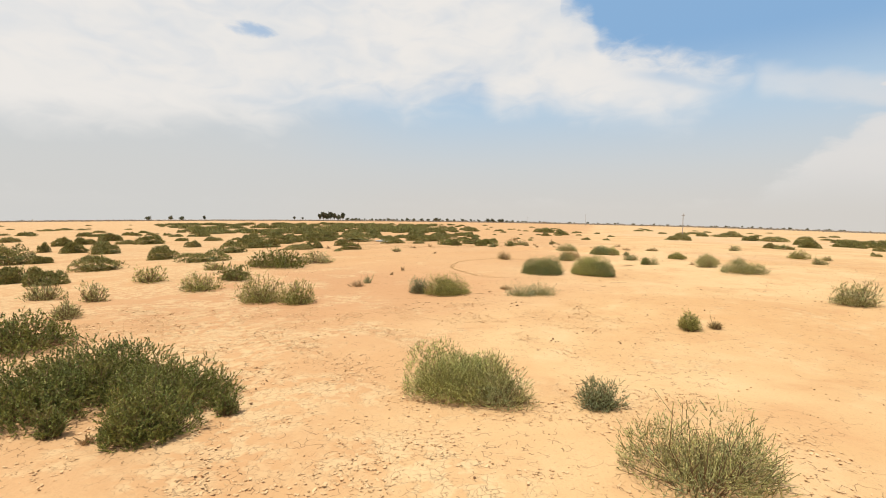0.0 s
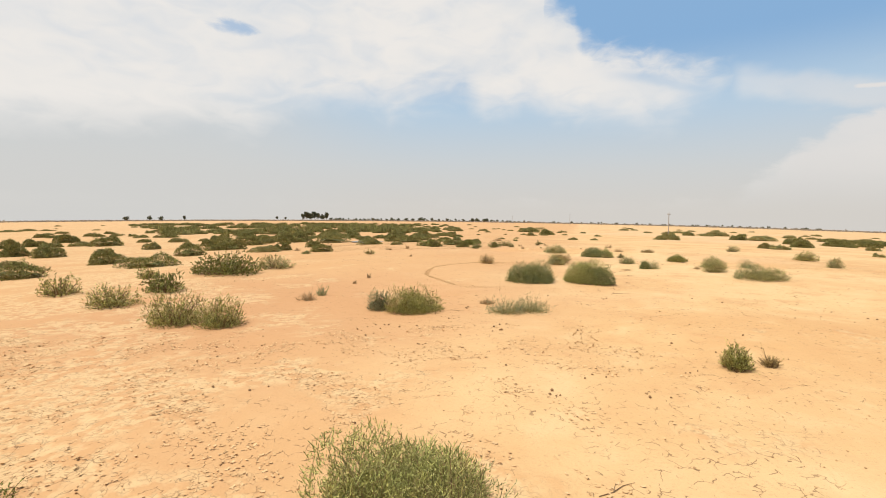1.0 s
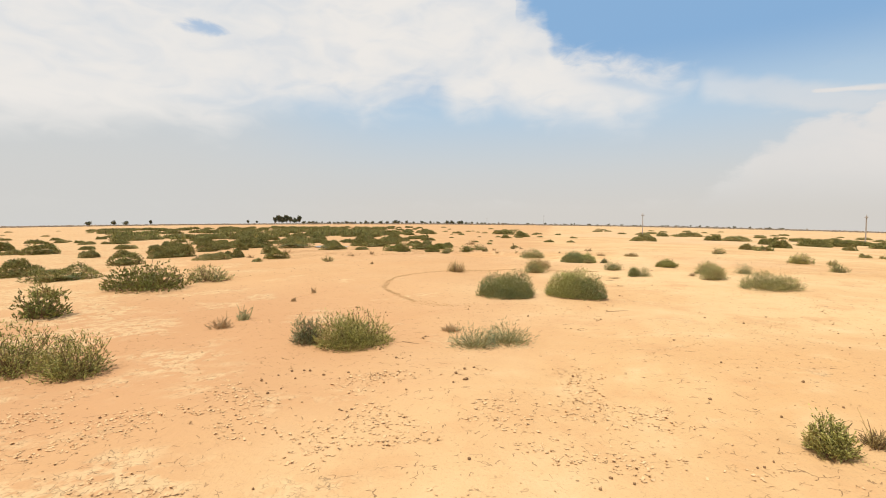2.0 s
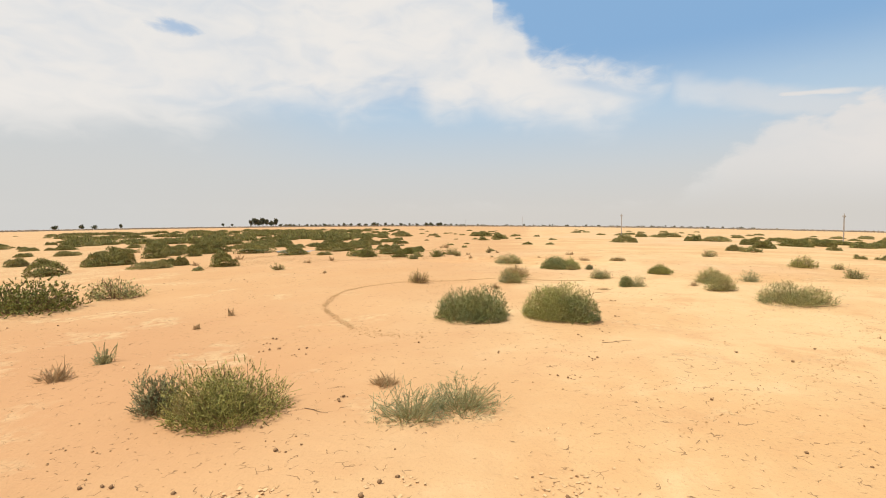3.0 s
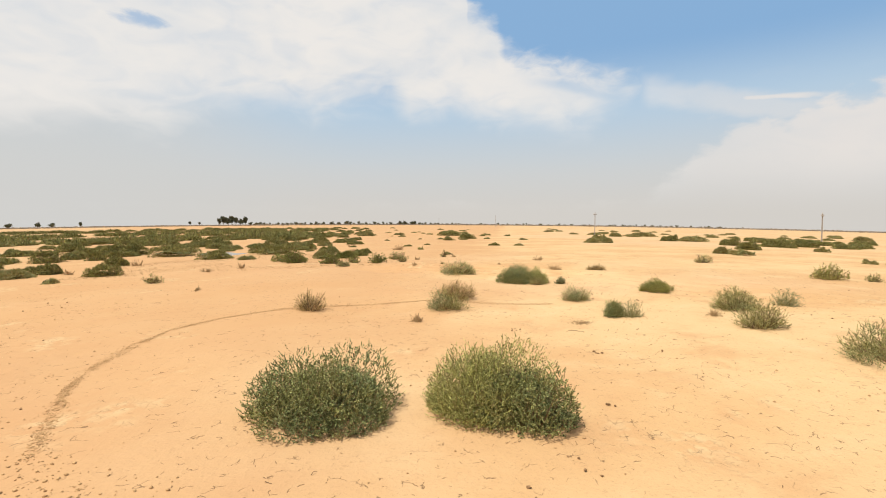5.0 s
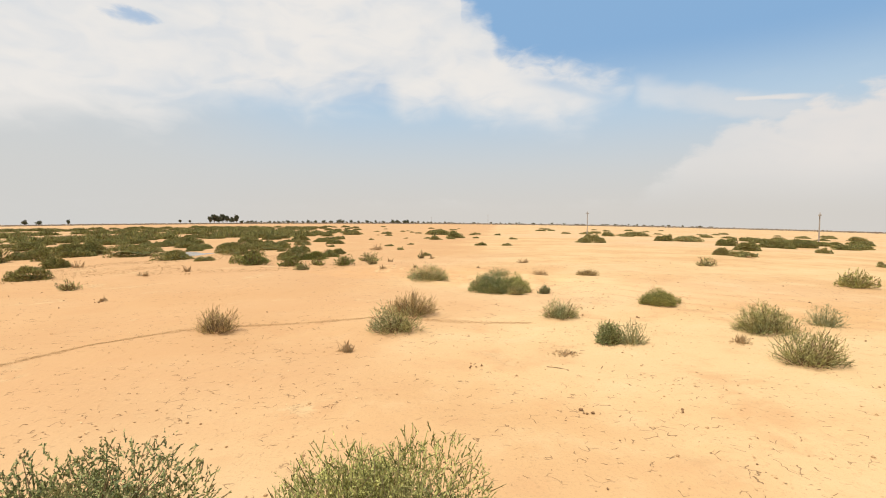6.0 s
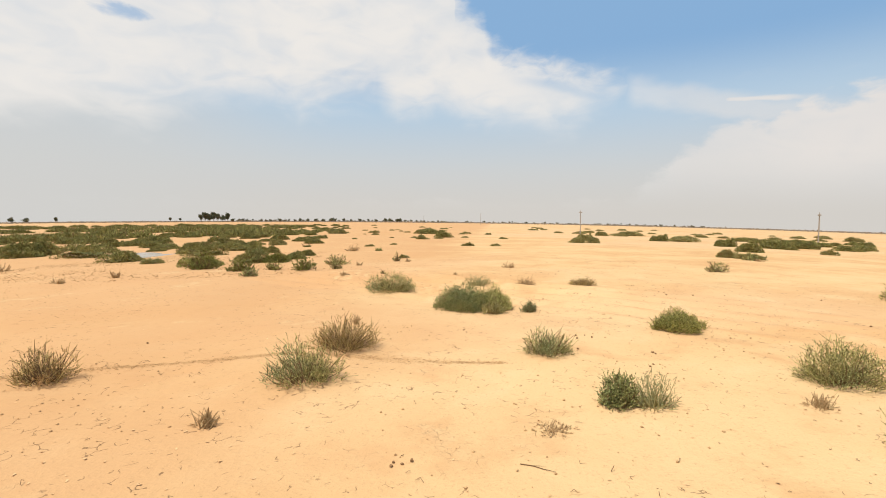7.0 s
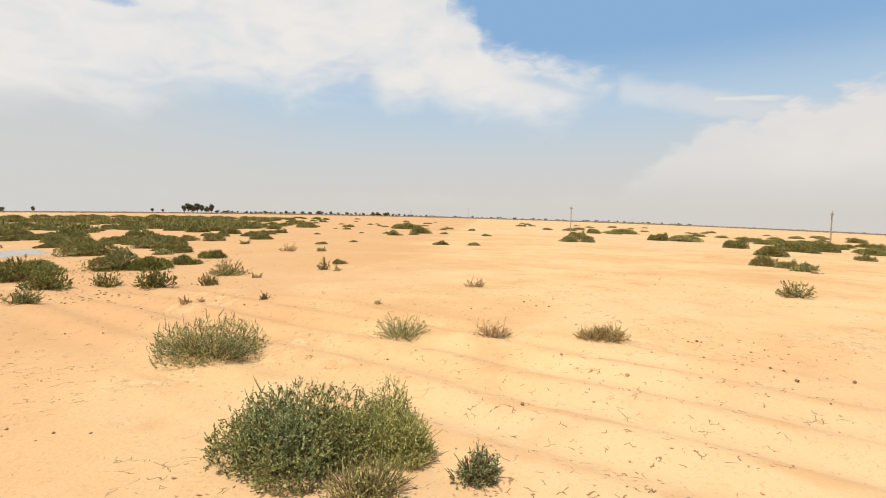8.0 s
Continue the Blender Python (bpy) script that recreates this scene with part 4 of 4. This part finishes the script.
tree(0, 3.36, 359, 0.59)
tree(3, 6.25, 511, 0.55)
tree(3, 6.92, 453, 0.49)
tree(2, 7.81, 434, 0.45)
tree(0, 9.39, 499, 0.48)
tree(0, 10.35, 517, 0.30)
tree(3, 11.52, 509, 0.33)
tree(2, 12.54, 456, 0.28)
tree(2, 13.23, 433, 0.35)
tree(0, 14.74, 517, 0.49)
tree(3, 15.78, 492, 0.42)
tree(2, 16.84, 459, 0.37)
tree(3, 17.62, 515, 0.44)
tree(3, 17.93, 469, 0.50)
tree(0, 19.38, 535, 0.40)
tree(3, 21.17, 489, 0.25)
tree(3, 22.84, 478, 0.40)
tree(3, 24.86, 520, 0.42)
tree(3, 26.31, 509, 0.26)
tree(3, 27.32, 481, 0.39)
tree(3, 28.63, 479, 0.38)
tree(3, 29.74, 550, 0.55)
tree(3, 30.61, 554, 0.55)
tree(0, 31.87, 541, 0.28)
tree(3, 33.59, 525, 0.50)
tree(0, 35.02, 516, 0.43)
tree(3, 36.64, 517, 0.48)

# the low bushy trees that close the gaps of the row
row = np.random.default_rng(77)
for bearing in np.arange(-12.6, 38.0, 0.42):
    tree(int(row.integers(4, 6)), float(bearing + row.uniform(-0.25, 0.25)), float(row.uniform(400, 520)), float(row.uniform(0.35, 0.8) * (1.0 if bearing < 7 else 0.8)))


def scrub_line():
    """The thin dark line of scrub all along the horizon."""
    rng = np.random.default_rng(31)
    n = 34000
    a, d = np.radians(rng.uniform(-75, 80, n)), rng.uniform(620, 900, n)
    x, y = 3 + d * np.sin(a), 8 + d * np.cos(a)
    h = np.abs(rng.normal(size=n)) * 0.3 + 0.35
    base = np.stack([x, y, ground_z(x, y) + rng.uniform(-0.3, 0.9, n)], 1)
    way = unit(np.stack([rng.normal(size=n) * 0.8, rng.normal(size=n) * 0.8, np.abs(rng.normal(size=n))], 1))
    side = unit(np.cross(way, rng.normal(size=(n, 3))))
    me = bpy.data.meshes.new("horizon_scrub")
    fill(me, *kites(base, way, side, h * 1.7, h * 1.5))
    me.materials.append(HAZED_SCRUB_LEAF)
    tagged(new("horizon_scrub", me), "thin dark line of scrub along the horizon", "scrub", kind="stuff")


scrub_line()


def tube(a, b, ra, rb, sides=10):
    a, b = Vector(a), Vector(b)
    q = (b - a).to_track_quat("Z", "Y").to_matrix()
    co, faces = [], []
    for c, r in ((a, ra), (b, rb)):
        for k in range(sides):
            t = 2 * math.pi * k / sides
            co.append(c + q @ Vector((math.cos(t) * r, math.sin(t) * r, 0)))
    for k in range(sides):
        j = (k + 1) % sides
        faces.append((k, j, sides + j, sides + k))
    co += [a, b]
    for k in range(sides):
        j = (k + 1) % sides
        faces += [(j, k, 2 * sides, 2 * sides), (sides + k, sides + j, 2 * sides + 1, 2 * sides + 1)]
    return co, faces


def mesh_part(name, co, faces, mat, parent, label=""):
    me = bpy.data.meshes.new(name)
    me.from_pydata(co, [], [tuple(dict.fromkeys(f)) for f in faces])
    me.materials.append(mat)
    ob = new(name, me)
    ob.parent = parent
    return tagged(ob, label)


def utility_pole(x, y, high, turn):
    root = new("utility_pole")
    root.matrix_basis = pose(x, y, float(ground_z(x, y)), 0, 0, turn)
    mesh_part("pole", *tube((0, 0, -0.3), (0, 0, high), 0.07, 0.05), POLE_WOOD, root)
    arm = mesh_part("crossarm", *tube((-0.3, 0, high - 0.2), (0.3, 0, high - 0.2), 0.04, 0.04, 6), POLE_WOOD, root)
    for k in (-0.25, 0.0, 0.25):
        top = high - 0.2 if k else high
        mesh_part("insulator", *tube((k, 0, top), (k, 0, top + 0.16), 0.05, 0.025, 8), CERAMIC, arm, "pale ceramic insulator")
    return tagged(root, "weathered wooden utility pole standing in the sand", "utility pole", "poles of a power line")

utility_pole(36.4, 80.4, 3.36, 20)
utility_pole(49.4, 55.1, 3.18, 20)
utility_pole(68.5, 264.6, 6.22, 20)
utility_pole(48.1, 336.0, 5.28, 20)

# ---- what lies on the ground ----


def strewn(name, co, faces, mat, label, category):
    me = bpy.data.meshes.new(name)
    fill(me, co, faces)
    me.materials.append(mat)
    return tagged(new(name, me), label, category, kind="stuff")


def patchy(n, x0, x1, y0, y1, seed, scale, least):
    """Places in a field of the plan, kept where a soft noise is above a limit."""
    rng = np.random.default_rng(seed)
    xy = []
    while len(xy) < n:
        x, y = rng.uniform(x0, x1), rng.uniform(y0, y1)
        if noise.noise((x * scale, y * scale, seed * 1.7)) + 0.25 * noise.noise((x * scale * 4, y * scale * 4, seed)) + rng.normal() * 0.10 > least:
            xy.append((x, y))
    return np.array(xy), rng


def chips(xy, rng, size0, size1, curl):
    """Curled flakes of dried mud: three rows of three points, the ends lifted."""
    n = len(xy)
    s = rng.uniform(size0, size1, n)
    turn = rng.uniform(0, 6.283, n)
    u, v = np.meshgrid([-1.0, 0.0, 1.0], [-0.7, 0.0, 0.7])
    u, v = u.ravel(), v.ravel()
    jit = rng.uniform(0.7, 1.25, (n, 9))
    slim = rng.uniform(0.35, 1.0, (n, 1))
    uu, vv = u * jit * s[:, None], v * jit * s[:, None] * slim
    lift = (np.abs(u) ** 1.5 * curl * s[:, None] * rng.uniform(0.3, 1.2, (n, 1)) + 0.003) * np.where(u > 0, 1.0, rng.uniform(-0.1, 1.0, (n, 1)))
    c, q = np.cos(turn)[:, None], np.sin(turn)[:, None]
    x, y = xy[:, :1] + uu * c - vv * q, xy[:, 1:] + uu * q + vv * c
    z = ground_z(xy[:, 0], xy[:, 1])[:, None] + lift + 0.002
    co = np.stack([x, y, z], -1).reshape(-1, 3)
    i = np.arange(n)[:, None] * 9
    quads = [[a, a + 1, a + 4, a + 3] for a in (0, 1, 3, 4)]
    return co, np.concatenate([i + f for f in quads], 1).reshape(-1, 4)


def lumps(xy, rng, size0, size1, sink=0.3):
    """Small uneven rounded lumps half in the sand."""
    n = len(xy)
    s = size0 * (size1 / size0) ** (rng.uniform(0, 1, n) ** 1.6)
    rows = [(0.62, 0.75), (1.0, 0.05), (0.7, -0.6)]
    t = np.arange(5) * 1.2566
    d = np.concatenate([np.stack([np.cos(t + 0.6 * k) * r, np.sin(t + 0.6 * k) * r, np.full(5, h)], 1) for k, (r, h) in enumerate(rows)] + [np.array([[0, 0, 1.0]])])
    r = rng.uniform(0.7, 1.2, (n, 16, 1)) * s[:, None, None] * np.stack([rng.uniform(0.8, 1.25, n), rng.uniform(0.75, 1.1, n), rng.uniform(0.55, 0.85, n)], 1)[:, None]
    turn = rng.uniform(0, 6.283, n)[:, None]
    o = d * r
    x, y = o[..., 0] * np.cos(turn) - o[..., 1] * np.sin(turn), o[..., 0] * np.sin(turn) + o[..., 1] * np.cos(turn)
    base = np.stack([xy[:, 0], xy[:, 1], ground_z(xy[:, 0], xy[:, 1]) + s * sink], 1)
    co = (base[:, None] + np.stack([x, y, o[..., 2]], -1)).reshape(-1, 3)
    i = np.arange(n)[:, None] * 16
    tris = []
    for k in range(5):
        j = (k + 1) % 5
        tris += [[k, j, 15], [5 + k, 5 + j, k], [5 + j, j, k], [10 + k, 10 + j, 5 + k], [10 + j, 5 + j, 5 + k]]
    return co, np.concatenate([i + f for f in tris], 1).reshape(-1, 3)


def crumbs(xy, rng, size0, size1, sink=0.3):
    """Angular crumbs of crust, eight faces each."""
    n = len(xy)
    s = size0 * (size1 / size0) ** (rng.uniform(0, 1, n) ** 1.6)
    d = np.array([[1, 0, 0], [0, 1, 0], [-1, 0, 0], [0, -1, 0], [0, 0, 1], [0, 0, -1]], float)
    r = rng.uniform(0.65, 1.25, (n, 6, 1)) * s[:, None, None] * np.array([1, 1, 0.75])
    turn = rng.uniform(0, 6.283, n)
    dx = d[:, 0] * np.cos(turn)[:, None] - d[:, 1] * np.sin(turn)[:, None]
    dy = d[:, 0] * np.sin(turn)[:, None] + d[:, 1] * np.cos(turn)[:, None]
    dd = np.stack([dx, dy, np.broadcast_to(d[:, 2], dx.shape)], -1)
    base = np.stack([xy[:, 0], xy[:, 1], ground_z(xy[:, 0], xy[:, 1]) + s * sink], 1)
    co = (base[:, None] + dd * r).reshape(-1, 3)
    i = np.arange(n)[:, None] * 6
    tris = [[a, (a + 1) % 4, 4] for a in range(4)] + [[(a + 1) % 4, a, 5] for a in range(4)]
    return co, np.concatenate([i + f for f in tris], 1).reshape(-1, 3)


def lying_twigs(xy, rng, long0, long1, thick, bow=0.14):
    n = len(xy)
    turn, s = rng.uniform(0, 6.283, n), rng.uniform(long0, long1, n) / 2
    way = np.stack([np.cos(turn) * s, np.sin(turn) * s], 1)
    a, b = xy - way, xy + way
    lift = rng.uniform(0.001, 0.010, (2, n))
    a3 = np.column_stack([a, ground_z(a[:, 0], a[:, 1]) + lift[0]])
    b3 = np.column_stack([b, ground_z(b[:, 0], b[:, 1]) + lift[1]])
    co, faces = rods(a3, b3, thick, thick * 0.5, rng, bow)
    co[:, 2] = np.maximum(co[:, 2], ground_z(co[:, 0], co[:, 1]) - 0.002)
    return co, faces


xy, rng = patchy(12000, -6.5, 2.8, 1.4, 9.2, 41, 1.5, 0.14)
strewn("mud_flakes", *chips(xy, rng, 0.004, 0.019, 0.55), CHIP, "curled flakes of dried pale mud strewn on sand", "mud flakes")
xy, rng = patchy(1500, -9.0, 5.0, 5.0, 20.0, 42, 0.5, 0.16)
strewn("mud_flakes", *chips(xy, rng, 0.004, 0.013, 0.5), CHIP, "curled flakes of dried pale mud strewn on sand", "mud flakes")
xy, rng = patchy(1000, 0.0, 12.0, 14.0, 32.0, 43, 0.4, 0.1)
strewn("mud_flakes", *chips(xy, rng, 0.004, 0.012, 0.5), CHIP, "curled flakes of dried pale mud strewn on sand", "mud flakes")
xy, rng = patchy(11000, -7.0, 15.0, 1.0, 32.0, 44, 0.6, -0.10)
strewn("clods", *crumbs(xy, rng, 0.003, 0.014), CLOD, "small brown crumbs of dry earth on sand", "earth crumbs")
xy, rng = patchy(4200, -7.0, 3.2, 26.5, 38.0, 47, 0.4, -0.05)
strewn("clods", *crumbs(xy, rng, 0.007, 0.028), CLOD, "rough brown crumbs of crust between the shrubs", "earth crumbs")
xy, rng = patchy(330, -6.0, 14.0, 1.5, 30.0, 45, 0.5, 0.18)
strewn("droppings", *lumps(xy, rng, 0.007, 0.019, 0.5), DUNG, "dark dry droppings scattered on the sand", "droppings")
# dark bent rods: dead twigs, and stand-ins for short cracks in the crust
xy, rng = patchy(2000, -6.0, 14.0, 1.5, 32.0, 46, 0.6, 0.02)
strewn("twigs_and_cracks", *lying_twigs(xy, rng, 0.012, 0.055, 0.0024, 0.6), BARK, "thin dark dead twigs lying on the sand", "twig litter")


def trail(name, points, width, count, seed, size, label):
    """A narrow line of broken-up crust along a bent line."""
    rng = np.random.default_rng(seed)
    p = np.array(points)
    step = np.r_[0, np.cumsum(np.hypot(*np.diff(p, axis=0).T))]
    s = rng.uniform(0, step[-1], count)
    x, y = np.interp(s, step, p[:, 0]), np.interp(s, step, p[:, 1])
    loose = np.array([0.5 + 1.4 * max(0.0, noise.noise((v * 0.9, seed, 0.0)) + 0.15) for v in s])
    xy = np.stack([x, y], 1) + rng.normal(size=(count, 2)) * (width * loose)[:, None]
    xy = xy[np.array([noise.noise((v * 1.7, seed, 4.0)) + 0.5 * noise.noise((v * 7.0, seed, 8.0)) + rng.normal() * 0.2 > -0.25 for v in s])]
    strewn(name, *crumbs(xy, rng, *size), TRACK, label, "drag mark")


trail("drag_mark", [(0.62, 13.6), (0.31, 14.37), (0.06, 15.01), (-0.10, 15.66), (-0.10, 16.42), (0.09, 17.36), (0.54, 18.09), (1.35, 18.64), (2.29, 18.93), (3.88, 19.04), (6.03, 18.4)],
      0.05, 11500, 51, (0.002, 0.009), "curved line of crumbled brown crust across sand")
trail("drag_mark", [(3.3, 9.6), (4.6, 10.2), (6.2, 11.2), (8.0, 12.6)], 0.06, 220, 52, (0.004, 0.012), "faint dotted line of crumbled crust across sand")
trail("drag_mark", [(0.62, 13.6), (1.0, 13.1), (1.6, 12.7)], 0.2, 260, 53, (0.004, 0.016), "broken patch of crumbled brown crust on sand")


def heaps(places, seed):
    """Small heaps of one to four droppings at each place."""
    rng = np.random.default_rng(seed)
    out = []
    for x, y in places:
        for _ in range(rng.integers(1, 5)):
            out.append((x + rng.normal() * 0.05, y + rng.normal() * 0.05))
    return np.array(out), rng


xy, rng = heaps([(-0.84, 9.01), (-0.66, 8.76), (0.59, 8.47), (1.06, 8.76), (0.07, 8.21), (-0.30, 7.03), (1.32, 6.47), (1.73, 6.89), (2.38, 6.40), (2.93, 7.10), (-0.48, 12.98),
                 (-0.27, 12.65), (-0.51, 12.51), (0.06, 12.24), (0.77, 10.66), (3.46, 11.54), (3.58, 11.63), (2.85, 11.05), (3.01, 10.99), (5.57, 11.16)], 61)
strewn("droppings", *lumps(xy, rng, 0.010, 0.021, 0.5), DUNG, "dark dry droppings in small heaps on sand", "droppings")
xy, rng = heaps([(-0.39, 13.31), (0.14, 12.59), (4.13, 12.82), (4.76, 13.77), (3.71, 12.68), (2.44, 12.01), (5.20, 11.55), (6.07, 15.07), (5.38, 15.23), (4.87, 16.63), (5.85, 19.69),
                 (7.23, 19.15), (7.69, 18.42), (7.42, 18.11), (10.08, 21.72), (9.25, 18.81), (10.04, 22.86), (10.09, 21.96)], 62)
strewn("droppings", *lumps(xy, rng, 0.010, 0.021, 0.5), DUNG, "dark dry droppings in small heaps on sand", "droppings")

def dead_stick(x0, y0, x1, y1, seed):
    """A bent dead stick lying flat, with one side twig."""
    rng = np.random.default_rng(seed)
    a, b = np.array([x0, y0]), np.array([x1, y1])
    way, side = b - a, np.array([y0 - y1, x1 - x0])
    mids = [a, a + way * 0.35 + side * rng.uniform(-0.06, 0.06), a + way * 0.7 + side * rng.uniform(-0.06, 0.06), b, a + way * 0.62 + side * 0.16]
    pts = np.array([(p[0], p[1], float(ground_z(p[0], p[1])) + 0.006) for p in mids])
    co, faces = rods(pts[[0, 1, 2, 1]], pts[[1, 2, 3, 4]], np.array([0.0038, 0.0032, 0.0026, 0.002]), np.array([0.0032, 0.0026, 0.0014, 0.001]), rng)
    me = bpy.data.meshes.new("stick")
    fill(me, co, faces)
    me.materials.append(BARK)
    return tagged(new("stick", me), "thin bent dead brown stick lying on sand", "stick", "dead sticks on the sand")


dead_stick(3.87, 12.25, 4.28, 12.30, 91)
dead_stick(0.47, 10.51, 0.69, 10.36, 92)
dead_stick(5.53, 16.48, 5.70, 16.35, 93)
dead_stick(1.25, 4.9, 1.52, 5.05, 94)

# larger lumps by the way
xy, rng = heaps([(-0.79, 9.48), (-0.60, 9.33), (-0.45, 9.39), (-0.29, 9.20), (-0.78, 9.17), (-0.58, 9.10), (0.23, 9.04), (0.01, 9.25), (0.78, 9.08), (1.05, 8.93), (1.20, 9.10), (1.24, 9.18), (0.90, 9.74), (0.55, 9.74), (0.70, 9.48), (0.44, 9.65), (2.13, 9.08), (2.23, 8.85), (3.93, 10.21), (2.30, 11.74)], 63)
strewn("droppings", *lumps(xy[::2], rng, 0.009, 0.02, 0.45), DUNG, "dark dry droppings in small heaps on sand", "droppings")

# dead leaves and twigs that lie round the foot of the nearer shrubs
rng = np.random.default_rng(71)
foot = []
for x, y, wide in LITTER:
    for _ in range(int(14 + 50 * wide)):
        a, r = rng.uniform(0, 6.283), wide * abs(rng.normal(0.42, 0.14))
        foot.append((x + r * math.cos(a), y + r * math.sin(a)))
foot = np.array(foot)
half = len(foot) // 4
strewn("leaf_litter", *lying_twigs(foot[:half], rng, 0.012, 0.035, 0.0016), DRY_BARK, "brown dead twigs fallen round the shrubs", "twig litter")
strewn("leaf_litter", *chips(foot[half:], rng, 0.004, 0.012, 0.5), CLOD, "brown leaf crumbs fallen round the shrubs", "leaf litter")


def puddle(x, y, rx, ry, turn, seed):
    """A shallow pool with an uneven shore."""
    rng = np.random.default_rng(seed)
    n = 48
    t = np.linspace(0, 2 * math.pi, n, endpoint=False)
    r = 1 + 0.22 * np.sin(2 * t + rng.uniform(0, 6)) + 0.16 * np.sin(3 * t + rng.uniform(0, 6)) + 0.1 * np.sin(5 * t + rng.uniform(0, 6))
    c, s = math.cos(turn), math.sin(turn)
    px, py = np.cos(t) * r * rx, np.sin(t) * r * ry
    X, Y = x + px * c - py * s, y + px * s + py * c
    z = float(ground_z(x, y)) + 0.012
    co = [(a, b, z) for a, b in zip(X, Y)] + [(x, y, z)]
    me = bpy.data.meshes.new("puddle")
    me.from_pydata(co, [], [(k, (k + 1) % n, n) for k in range(n)])
    me.materials.append(WATER)
    return tagged(new("puddle", me), "shallow pale muddy puddle among green shrubs", "puddle", kind="structure")


puddle(-4.6, 38.3, 1.4, 2.6, 0.3, 81)
